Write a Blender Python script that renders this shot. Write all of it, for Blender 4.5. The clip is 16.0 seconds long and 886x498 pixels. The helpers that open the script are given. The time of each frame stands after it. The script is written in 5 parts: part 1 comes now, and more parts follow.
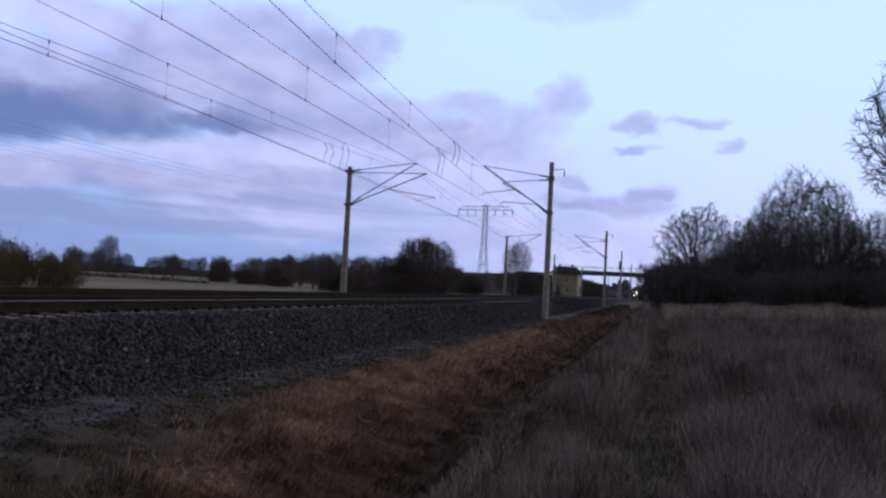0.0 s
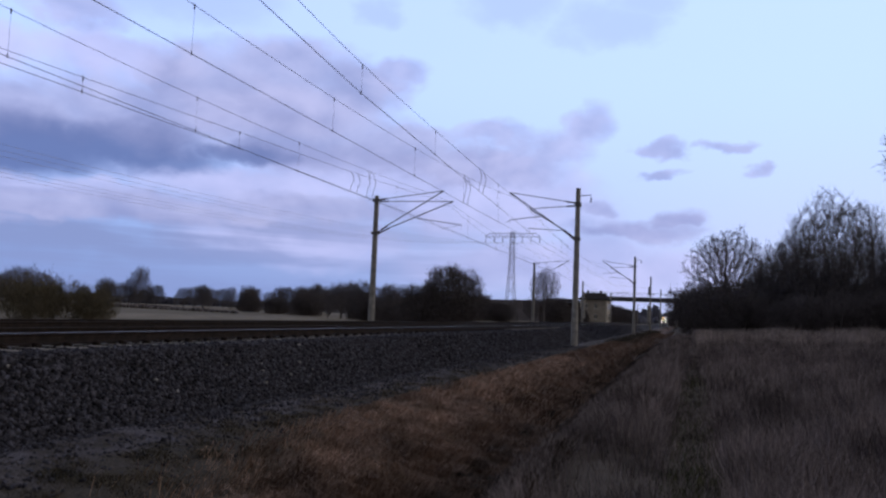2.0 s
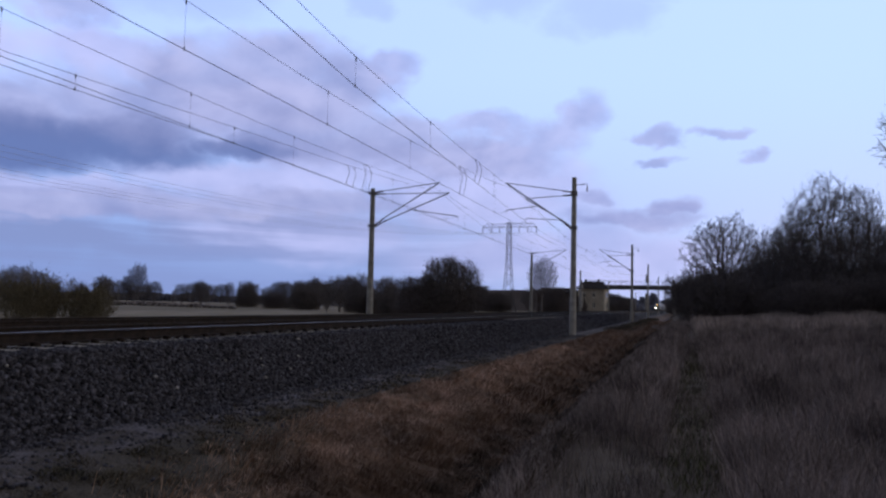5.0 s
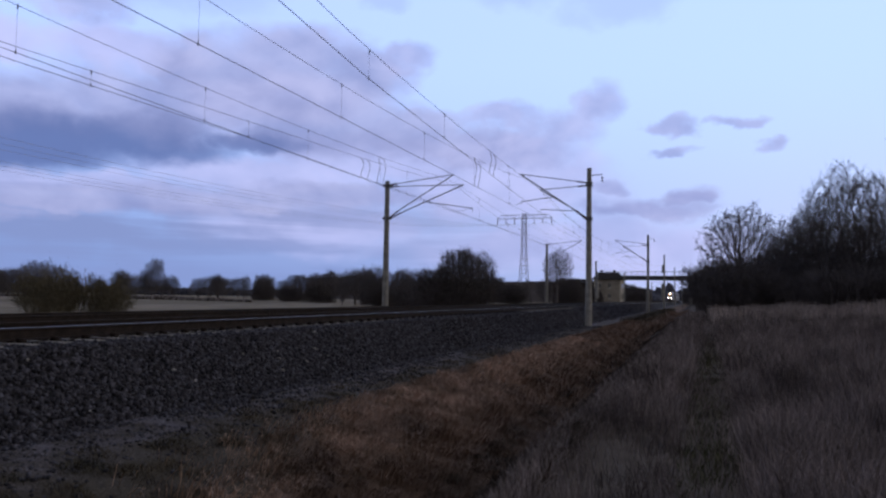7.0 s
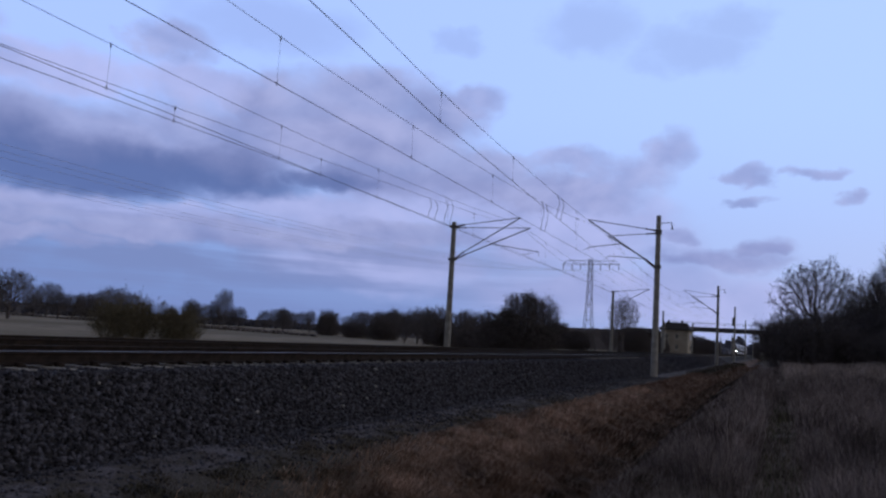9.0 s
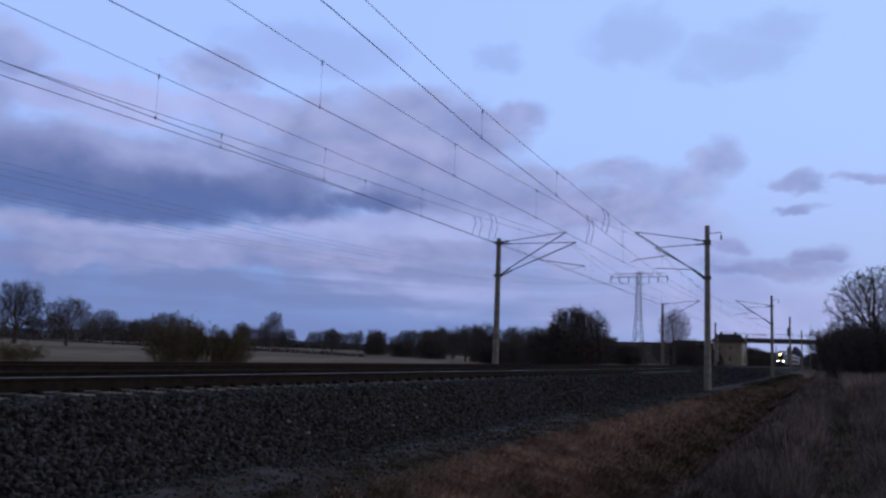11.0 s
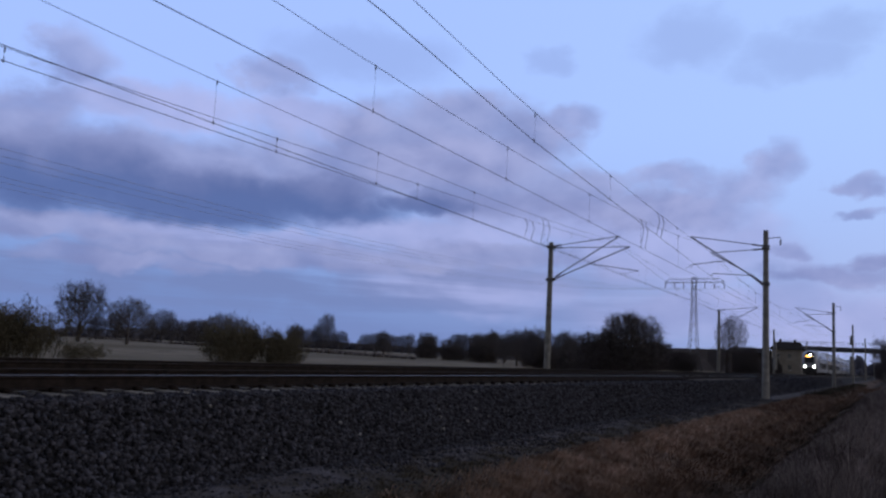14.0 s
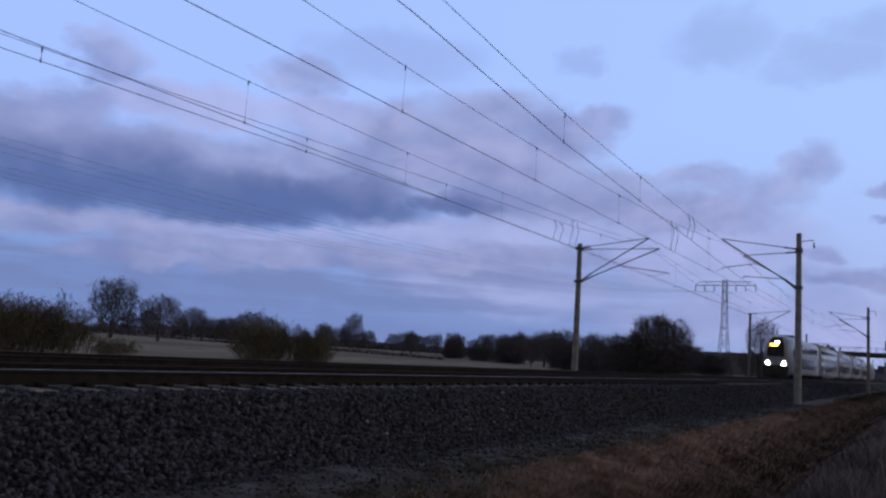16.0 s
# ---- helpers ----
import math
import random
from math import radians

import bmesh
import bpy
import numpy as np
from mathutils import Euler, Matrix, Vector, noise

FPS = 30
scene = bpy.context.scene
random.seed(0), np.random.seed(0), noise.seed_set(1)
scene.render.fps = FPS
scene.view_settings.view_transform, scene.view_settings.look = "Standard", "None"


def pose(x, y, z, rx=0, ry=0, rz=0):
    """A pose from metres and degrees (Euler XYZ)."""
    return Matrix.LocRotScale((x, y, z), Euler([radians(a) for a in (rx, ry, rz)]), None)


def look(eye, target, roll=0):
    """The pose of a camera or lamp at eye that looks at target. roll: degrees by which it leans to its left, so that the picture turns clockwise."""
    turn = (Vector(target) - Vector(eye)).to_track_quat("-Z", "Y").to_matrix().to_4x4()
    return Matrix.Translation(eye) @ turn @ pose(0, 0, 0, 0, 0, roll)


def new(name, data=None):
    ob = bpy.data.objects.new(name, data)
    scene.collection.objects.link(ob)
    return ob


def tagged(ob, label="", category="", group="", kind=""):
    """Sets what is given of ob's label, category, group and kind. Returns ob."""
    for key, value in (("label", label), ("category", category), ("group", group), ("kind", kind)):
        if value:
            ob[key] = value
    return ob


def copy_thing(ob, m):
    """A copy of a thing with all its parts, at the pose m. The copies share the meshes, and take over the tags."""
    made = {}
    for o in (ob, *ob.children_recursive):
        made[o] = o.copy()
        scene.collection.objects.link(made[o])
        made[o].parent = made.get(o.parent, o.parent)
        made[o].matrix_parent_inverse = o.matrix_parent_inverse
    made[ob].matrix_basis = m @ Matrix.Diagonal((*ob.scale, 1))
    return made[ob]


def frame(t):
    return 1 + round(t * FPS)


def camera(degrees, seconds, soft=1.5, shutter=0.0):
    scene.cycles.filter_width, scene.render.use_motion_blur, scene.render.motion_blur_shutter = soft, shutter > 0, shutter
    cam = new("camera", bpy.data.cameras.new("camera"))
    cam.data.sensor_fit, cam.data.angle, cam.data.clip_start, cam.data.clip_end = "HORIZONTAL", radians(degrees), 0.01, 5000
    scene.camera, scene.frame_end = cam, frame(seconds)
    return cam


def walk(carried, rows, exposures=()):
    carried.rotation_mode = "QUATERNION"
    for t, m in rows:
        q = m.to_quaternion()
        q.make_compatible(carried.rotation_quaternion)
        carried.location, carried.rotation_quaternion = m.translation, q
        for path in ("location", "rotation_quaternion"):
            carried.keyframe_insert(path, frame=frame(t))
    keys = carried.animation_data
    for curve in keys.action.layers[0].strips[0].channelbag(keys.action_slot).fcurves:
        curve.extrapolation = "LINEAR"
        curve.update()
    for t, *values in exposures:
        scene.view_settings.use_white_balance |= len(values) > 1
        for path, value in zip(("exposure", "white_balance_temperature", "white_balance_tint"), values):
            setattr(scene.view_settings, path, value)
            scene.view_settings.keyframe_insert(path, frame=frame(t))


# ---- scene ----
# x runs across the railway, y along it, z = 0 is the head of the rails. Metres.
EYE = (0.0, 0.0, 0.51)
cam = camera(57.8, 16.0, soft=2.4, shutter=0.5)

# seconds, then the turn of the hand-held camera in degrees; it stays on one spot
TURNS = [
    (0.0, 92.69, -2.92, 14.61), (0.5, 92.31, -2.78, 14.21), (1.0, 92.5, -2.77, 14.58),
    (1.5, 93.89, -1.49, 16.34), (2.0, 94.57, -2.34, 16.59), (2.5, 93.82, -2.81, 17.01),
    (3.0, 94.55, -2.1, 16.88), (5.5, 93.56, -1.12, 16.56), (6.0, 93.22, -1.04, 16.87),
    (6.5, 93.33, -0.91, 17.14), (7.0, 93.38, -0.87, 17.56), (7.5, 93.15, -0.58, 18.09),
    (8.0, 95.22, -0.33, 20.52), (8.5, 95.92, -2.94, 21.33), (11.0, 97.25, -2.21, 25.39),
    (11.5, 97.23, -2.37, 27.02), (12.0, 96.96, -2.67, 27.62), (12.5, 96.99, -2.78, 27.88),
    (13.0, 97.01, -2.97, 28.15), (13.5, 96.99, -2.94, 28.28), (14.0, 97.34, -3.0, 29.01),
    (14.5, 97.51, -3.29, 29.95), (15.0, 96.99, -3.58, 30.79), (15.5, 97.03, -3.81, 30.86),
    (16.0, 97.25, -3.72, 30.94)]
walk(cam, [(t, pose(*EYE, rx, ry, rz)) for t, rx, ry, rz in TURNS],
     exposures=[(0.0, 0.53, 6800, 7), (1.2, 0.50, 6800, 7), (2.5, 0.41, 6700, 7), (7.5, 0.37, 6600, 7), (8.0, 0.33, 6550, 7), (8.5, 0.2, 6400, 7), (11.0, 0.02, 6250, 7), (16.0, 0.0, 6250, 7)])

# ---- sky and light ----
NEAR_X, FAR_X = -9.5, -13.5          # centre lines of the two tracks


def sky():
    world = bpy.data.worlds.new("sky")
    scene.world = world
    world.use_nodes = True
    nt = world.node_tree
    nt.nodes.clear()
    N, L = nt.nodes.new, nt.links.new

    def math_node(op, a, b=None, clamp=False):
        n = N("ShaderNodeMath")
        n.operation, n.use_clamp = op, clamp
        for i, v in enumerate((a, b)):
            if v is None:
                continue
            if isinstance(v, (int, float)):
                n.inputs[i].default_value = v
            else:
                L(v, n.inputs[i])
        return n.outputs[0]

    def smooth(v, a, b):
        n = N("ShaderNodeMapRange")
        n.interpolation_type = "SMOOTHSTEP"
        n.inputs["From Min"].default_value, n.inputs["From Max"].default_value = a, b
        L(v, n.inputs["Value"])
        return n.outputs["Result"]

    def mix(fac, a, b):
        n = N("ShaderNodeMix")
        n.data_type = "RGBA"
        for key, v in ((0, fac), (6, a), (7, b)):
            if isinstance(v, (int, float)):
                n.inputs[key].default_value = v
            elif isinstance(v, tuple):
                n.inputs[key].default_value = (*v, 1)
            else:
                L(v, n.inputs[key])
        return n.outputs[2]

    coord = N("ShaderNodeTexCoord").outputs["Generated"]
    sep = N("ShaderNodeSeparateXYZ")
    L(coord, sep.inputs[0])
    az = math_node("MULTIPLY", math_node("ARCTAN2", sep.outputs[0], sep.outputs[1]), 57.2958)
    el = math_node("MULTIPLY", math_node("ARCSINE", sep.outputs[2]), 57.2958)

    def noise_at(sx, sy, detail, rough, warp=0.0, seed=0.0, aside=(0.0, 0.0)):
        comb = N("ShaderNodeCombineXYZ")
        L(math_node("MULTIPLY", math_node("ADD", az, aside[0]), sx), comb.inputs[0])
        L(math_node("MULTIPLY", math_node("ADD", el, aside[1]), sy), comb.inputs[1])
        comb.inputs[2].default_value = seed
        n = N("ShaderNodeTexNoise")
        n.inputs["Scale"].default_value = 1.0
        n.inputs["Detail"].default_value, n.inputs["Roughness"].default_value = detail, rough
        n.inputs["Distortion"].default_value = warp
        L(comb.outputs[0], n.inputs["Vector"])
        return math_node("SUBTRACT", n.outputs["Fac"], 0.5)

    # the clouds' edges are frayed by shifting the look-up of bearing and height
    def shifted(base, *terms):
        for fac, v in terms:
            base = math_node("ADD", base, math_node("MULTIPLY", v, fac))
        return base

    w1, w2 = noise_at(0.16, 0.22, 3, 0.5, 0.0, 11.0), noise_at(0.16, 0.22, 3, 0.5, 0.0, 23.0)
    w3, w4 = noise_at(0.45, 0.65, 5, 0.55, 0.0, 31.0), noise_at(0.45, 0.65, 5, 0.55, 0.0, 47.0)
    waz = shifted(az, (5.0, w1), (3.0, w3))
    wel = shifted(el, (2.4, w2), (1.6, w4))
    puff = noise_at(0.24, 0.36, 5, 0.48, 0.3)
    lit_side = noise_at(0.24, 0.36, 5, 0.48, 0.3, 0.0, (1.2, 0.9))
    broad = noise_at(0.09, 0.16, 3, 0.5, 0.3, 3.0)
    strata = noise_at(0.06, 0.7, 5, 0.5, 0.2, 7.0)

    # clear dusk sky: pale ahead and to the right; darkened out of view overhead and behind
    nishita = N("ShaderNodeTexSky")
    nishita.sky_type, nishita.sun_disc = "NISHITA", False
    nishita.sun_elevation, nishita.sun_rotation = radians(4), radians(60)
    low = smooth(el, -2.0, 17.0)
    right = smooth(az, -50.0, 16.0)
    clear = mix(low, mix(right, (0.15, 0.24, 0.53), (0.46, 0.51, 0.83)), mix(right, CLEAR_LEFT, CLEAR_RIGHT))
    tint = N("ShaderNodeVectorMath")
    tint.operation = "SCALE"
    L(nishita.outputs[0], tint.inputs[0])
    tint.inputs["Scale"].default_value = 0.08
    clear = mix(0.06, clear, tint.outputs[0])

    def blobs(rows):
        best = None
        for a, e, ra, re in rows:
            u = math_node("DIVIDE", math_node("SUBTRACT", waz, a), ra)
            v = math_node("DIVIDE", math_node("SUBTRACT", wel, e), re)
            d = math_node("SUBTRACT", 1.0, math_node("ADD", math_node("MULTIPLY", u, u), math_node("MULTIPLY", v, v)))
            best = d if best is None else math_node("MAXIMUM", best, d)
        return math_node("MAXIMUM", best, -1.5)

    rough = math_node("MULTIPLY", puff, 1.5)
    heap = smooth(math_node("ADD", blobs(GREY_CLOUDS), rough), -0.95, 0.75)
    frayed = shifted(rough, (1.8, w3), (1.2, w4))
    thin = smooth(math_node("ADD", blobs(THIN_CLOUDS), frayed), -0.95, 0.95)
    veil = smooth(math_node("ADD", blobs(VEILS), rough), -1.1, 0.9)
    dark = smooth(math_node("ADD", blobs(DARK_CLOUDS), math_node("MULTIPLY", rough, 0.5)), -0.6, 0.8)
    # the dark bank has a level base, which lifts a little to the right
    base = math_node("SUBTRACT", shifted(el, (0.6, w4), (0.7, w2)), math_node("MULTIPLY", az, 0.06))
    dark = math_node("MULTIPLY", dark, smooth(base, 10.0, 10.9))
    glow = smooth(math_node("ADD", blobs(LIGHT_CLOUDS), rough), -0.8, 0.9)
    layer = math_node("MULTIPLY", smooth(math_node("ADD", strata, math_node("MULTIPLY", puff, 0.35)), -0.19, 0.07),
                      math_node("SUBTRACT", 1.0, smooth(el, 5.2, 8.4)))
    layer = math_node("MULTIPLY", layer, math_node("SUBTRACT", 1.0, smooth(az, -34.0, -4.0)))
    relief = math_node("MULTIPLY", math_node("SUBTRACT", lit_side, puff), 0.9)
    shade = smooth(math_node("ADD", relief, math_node("ADD", math_node("MULTIPLY", puff, 0.4), math_node("MULTIPLY", broad, 0.9))), -0.3, 0.3)

    col = mix(math_node("MULTIPLY", glow, 0.85), clear, mix(shade, (0.46, 0.475, 0.79), (0.34, 0.37, 0.66)))
    col = mix(math_node("MULTIPLY", layer, 0.8), col, (0.18, 0.225, 0.45))
    col = mix(math_node("MULTIPLY", veil, 0.34), col, (0.25, 0.31, 0.60))
    col = mix(math_node("MULTIPLY", heap, 0.85), col, mix(shade, (0.375, 0.395, 0.66), (0.215, 0.245, 0.48)))
    col = mix(math_node("MULTIPLY", thin, 0.8), col, mix(shade, (0.40, 0.425, 0.71), (0.235, 0.275, 0.54)))
    col = mix(math_node("MULTIPLY", dark, 0.93), col,
              mix(smooth(math_node("ADD", wel, math_node("MULTIPLY", relief, 3.0)), 9.3, 14.0), (0.095, 0.14, 0.345), (0.26, 0.285, 0.525)))
    # bluish murk low over the fields to the left
    murk = math_node("MULTIPLY", math_node("SUBTRACT", 1.0, smooth(shifted(el, (2.0, broad), (1.2, w2)), 1.2, 5.0)), math_node("SUBTRACT", 1.0, smooth(az, -30.0, -4.0)))
    col = mix(math_node("MULTIPLY", murk, 0.65), col, (0.20, 0.27, 0.55))
    # dark cover added out of view, overhead and behind, to dim the ground
    turn_back = smooth(math_node("ABSOLUTE", math_node("ADD", az, 22.0)), 50.0, 95.0)
    cover = math_node("MAXIMUM", smooth(el, 24.0, 46.0), turn_back)
    col = mix(cover, col, mix(smooth(broad, -0.15, 0.15), UNSEEN_SKY_LIGHT, UNSEEN_SKY_DARK))
    bg = N("ShaderNodeBackground")
    L(col, bg.inputs["Color"])
    bg.inputs["Strength"].default_value = SKY_STRENGTH
    out = N("ShaderNodeOutputWorld")
    L(bg.outputs[0], out.inputs["Surface"])


SKY_STRENGTH = 1.0
CLEAR_LEFT, CLEAR_RIGHT = (0.425, 0.57, 1.06), (0.465, 0.625, 1.05)
UNSEEN_SKY_LIGHT, UNSEEN_SKY_DARK = (0.23, 0.225, 0.265), (0.115, 0.115, 0.145)
# clouds: bearing, height, half width, half height in degrees
GREY_CLOUDS = [(-60, 12.6, 6, 1.8), (-48, 11.8, 9, 1.8), (-39, 12.4, 7, 2.2), (-33, 14.4, 5, 2.6), (-28.5, 16.2, 5, 2.4), (-24.5, 14.6, 3.6, 2.4),
               (-27, 12.0, 8, 2.2), (-20, 11.5, 5, 1.6), (-15.0, 10.6, 4.0, 1.3), (-40, 6.2, 14, 0.9), (-26, 6.8, 7, 0.9), (-57, 6.7, 7, 0.8), (-51, 5.0, 6, 0.6), (-3.4, 6.25, 3.8, 0.5), (-0.6, 7.0, 1.4, 0.4)]
THIN_CLOUDS = [(-11.8, 10.4, 4.0, 1.4), (-9.2, 12.0, 3.0, 1.6), (-7.0, 13.4, 2.1, 1.4), (-13, 12.8, 3.0, 0.9), (-20.6, 16.6, 2.2, 1.1),
               (-1.4, 12.0, 1.4, 0.6), (-2.1, 10.3, 1.5, 0.38), (2.7, 12.0, 1.8, 0.38), (4.5, 10.4, 0.95, 0.42), (-6.0, 7.9, 1.0, 0.6),
               (-3.6, 6.3, 4.4, 0.75), (-0.4, 7.1, 1.6, 0.6), (-55.6, 17.8, 2.8, 1.5), (-42.6, 18.4, 2.4, 1.3), (-57, 14.6, 3, 1.2)]
VEILS = [(-12.0, 21.9, 3.6, 1.6), (-5.4, 20.2, 3.2, 1.4), (-3.0, 21.8, 2.6, 1.2), (-22.0, 21.0, 1.8, 0.8), (-36, 20.5, 6, 1.6), (-5.6, 4.6, 2.0, 1.6)]
DARK_CLOUDS = [(-57, 10.2, 11, 2.8), (-47, 9.6, 9, 2.4), (-39, 10.2, 6.5, 1.8), (-31, 10.6, 4.0, 0.9), (-72, 11, 12, 4)]
LIGHT_CLOUDS = [(-31, 8.2, 8, 1.4), (-27, 4.6, 8, 1.8), (-46, 7.3, 10, 0.7), (-50, 15.4, 7, 1.4), (-23, 9.4, 8, 2.0), (-14, 8, 8, 3.0),
                (-30, 13.6, 6, 1.8), (-8, 3.5, 12, 2.0), (-40, 15.8, 5, 1.4)]
sky()

sun = new("sun", bpy.data.lights.new("sun", "SUN"))
sun.data.energy, sun.data.angle, sun.data.color = 0.5, radians(30), (1.0, 0.84, 0.70)
sun.matrix_world = look((60, 30, 14), (0, 0, 0))

# ---- materials ----
def material(name, dark, light, scale=6.0, rough=0.8, bump=0.3, metal=0.0, fine=60.0, per_piece=0.0, island=False, emit=None,
             contrast=(0.3, 0.7), stretch=(1, 1, 1)):
    """Two colours mixed by noise at two scales, with relief; pieces may vary one by one."""
    m = bpy.data.materials.new(name)
    m.use_nodes = True
    nt = m.node_tree
    N, L = nt.nodes.new, nt.links.new
    bsdf = nt.nodes["Principled BSDF"]
    geo = N("ShaderNodeNewGeometry")
    mp = N("ShaderNodeMapping")
    mp.inputs["Scale"].default_value = stretch
    L(geo.outputs["Position"] if per_piece != -1 else N("ShaderNodeTexCoord").outputs["Object"], mp.inputs["Vector"])
    a, b = N("ShaderNodeTexNoise"), N("ShaderNodeTexNoise")
    a.inputs["Scale"].default_value, a.inputs["Detail"].default_value = scale, 5
    b.inputs["Scale"].default_value, b.inputs["Detail"].default_value = fine, 3
    L(mp.outputs[0], a.inputs["Vector"])
    L(mp.outputs[0], b.inputs["Vector"])
    add = N("ShaderNodeMath")
    add.operation = "MULTIPLY_ADD"
    L(b.outputs["Fac"], add.inputs[0])
    add.inputs[1].default_value = 0.45
    L(a.outputs["Fac"], add.inputs[2])
    ramp = N("ShaderNodeMapRange")
    ramp.inputs["From Min"].default_value = contrast[0] + 0.22
    ramp.inputs["From Max"].default_value = contrast[1] + 0.22
    L(add.outputs[0], ramp.inputs["Value"])
    mix = N("ShaderNodeMix")
    mix.data_type = "RGBA"
    L(ramp.outputs[0], mix.inputs[0])
    mix.inputs[6].default_value, mix.inputs[7].default_value = (*dark, 1), (*light, 1)
    out = mix.outputs[2]
    if per_piece > 0 or island:
        rnd = N("ShaderNodeNewGeometry").outputs["Random Per Island"] if island else N("ShaderNodeObjectInfo").outputs["Random"]
        mr = N("ShaderNodeMapRange")
        amount = per_piece or 0.5
        mr.inputs["To Min"].default_value, mr.inputs["To Max"].default_value = 1 - amount, 1 + amount
        L(rnd, mr.inputs["Value"])
        sc = N("ShaderNodeVectorMath")
        sc.operation = "SCALE"
        L(out, sc.inputs[0])
        L(mr.outputs[0], sc.inputs["Scale"])
        out = sc.outputs[0]
    L(out, bsdf.inputs["Base Color"])
    bsdf.inputs["Roughness"].default_value, bsdf.inputs["Metallic"].default_value = rough, metal
    if rough >= 0.85:
        bsdf.inputs["Specular IOR Level"].default_value = 0.1
    if bump:
        bn = N("ShaderNodeBump")
        bn.inputs["Strength"].default_value, bn.inputs["Distance"].default_value = bump, 0.02
        L(add.outputs[0], bn.inputs["Height"])
        L(bn.outputs[0], bsdf.inputs["Normal"])
    if emit:
        bsdf.inputs["Emission Color"].default_value = (*emit[:3], 1)
        bsdf.inputs["Emission Strength"].default_value = emit[3]
    return m


CONCRETE = material("weathered concrete", (0.20, 0.20, 0.19), (0.36, 0.35, 0.33), 3, 0.9, 0.3, per_piece=0.12)
SLEEPER = material("sleeper concrete", (0.15, 0.14, 0.125), (0.30, 0.28, 0.25), 5, 0.9, 0.4, per_piece=0.25)
STEEL = material("galvanised steel", (0.12, 0.12, 0.13), (0.22, 0.22, 0.23), 8, 0.5, 0.1, 0.7)
RUST = material("rusty rail steel", (0.014, 0.011, 0.010), (0.032, 0.024, 0.021), 7, 0.85, 0.3)
RAIL_TOP = material("worn rail head", (0.10, 0.09, 0.08), (0.22, 0.20, 0.18), 3, 0.42, 0.05, 1.0)
RAIL_DULL = material("dull rail head", (0.022, 0.02, 0.019), (0.05, 0.045, 0.042), 3, 0.9, 0.0)
COPPER = material("tarnished copper wire", (0.035, 0.03, 0.03), (0.06, 0.05, 0.05), 5, 0.6, 0.0, 0.3)
INSULATOR = material("brown glazed porcelain", (0.05, 0.025, 0.02), (0.09, 0.05, 0.04), 8, 0.2, 0.0)
BALLAST = material("dark ballast", (0.012, 0.0118, 0.013), (0.034, 0.033, 0.036), 9, 0.95, 0.9, fine=40)
STONE = material("ballast stone", (0.0235, 0.0232, 0.0285), (0.072, 0.071, 0.086), 12, 0.9, 0.2, island=True, per_piece=0.7)
PALE_STONE = material("pale stone", (0.22, 0.215, 0.21), (0.36, 0.35, 0.34), 12, 0.9, 0.2)
BARK = material("dark bark", (0.075, 0.068, 0.07), (0.14, 0.127, 0.127), 6, 0.95, 0.3, per_piece=0.2)
TWIG = material("bare twigs", (0.085, 0.079, 0.085), (0.15, 0.139, 0.147), 2, 0.95, 0.0, per_piece=0.2)
# the blue is distance haze, put into the twigs' base colour
HAZY_TWIG = material("distant twigs with haze in the colour", (0.07, 0.074, 0.10), (0.12, 0.125, 0.16), 0.3, 0.95, 0.0)
OLIVE_TWIG = material("olive-brown twigs", (0.085, 0.076, 0.052), (0.17, 0.145, 0.10), 2, 0.95, 0.0, per_piece=0.2)
DEAD_LEAF = material("withered leaves", (0.078, 0.068, 0.067), (0.15, 0.131, 0.126), 2, 0.95, 0.0, island=True, per_piece=0.5)
OLIVE_LEAF = material("olive withered leaves", (0.08, 0.073, 0.046), (0.15, 0.13, 0.086), 2, 0.95, 0.0, island=True, per_piece=0.5)
MEADOW = material("grey-brown dry grass", (0.056, 0.047, 0.047), (0.28, 0.237, 0.228), 1.1, 0.9, 0.0, island=True, per_piece=0.6, fine=5, contrast=(0.36, 0.62))
CREST_GRASS = material("pale rust-brown matted grass", (0.18, 0.125, 0.093), (0.66, 0.455, 0.33), 0.9, 0.9, 0.0, island=True, per_piece=0.5, fine=5)
# wet grass; its colours also hold the shade down in the ditch
DITCH_GRASS = material("wet ditch grass darkened for shade", (0.03, 0.024, 0.018), (0.085, 0.063, 0.046), 1.2, 0.9, 0.0, island=True, per_piece=0.5, fine=6)
BANK_GRASS = material("rust-brown matted grass", (0.08, 0.055, 0.041), (0.34, 0.225, 0.16), 0.9, 0.9, 0.0, island=True, per_piece=0.5, fine=5)
STRAW = material("pale dead straw", (0.16, 0.138, 0.13), (0.46, 0.395, 0.36), 0.5, 0.9, 0.0, island=True, per_piece=0.5, fine=3)
GREEN_GRASS = material("short green winter grass", (0.045, 0.05, 0.025), (0.10, 0.10, 0.05), 1.2, 0.9, 0.0, island=True, per_piece=0.5, fine=6)
PATH_GRASS = material("short grey-brown winter grass", (0.06, 0.055, 0.052), (0.145, 0.13, 0.12), 1.2, 0.9, 0.0, island=True, per_piece=0.5, fine=6)
VERGE_GRASS = material("olive-brown verge grass", (0.04, 0.038, 0.026), (0.13, 0.108, 0.078), 1.4, 0.9, 0.0, island=True, per_piece=0.5, fine=6)
WHITE_PAINT = material("white train paint", (0.25, 0.26, 0.29), (0.33, 0.34, 0.37), 0.7, 0.35, 0.0, per_piece=-1)
GREY_PAINT = material("grey roof paint", (0.30, 0.31, 0.33), (0.42, 0.43, 0.45), 1.2, 0.5, 0.05, per_piece=-1)
DARK_PAINT = material("dark underframe paint", (0.02, 0.02, 0.022), (0.05, 0.048, 0.046), 3, 0.7, 0.1, per_piece=-1)
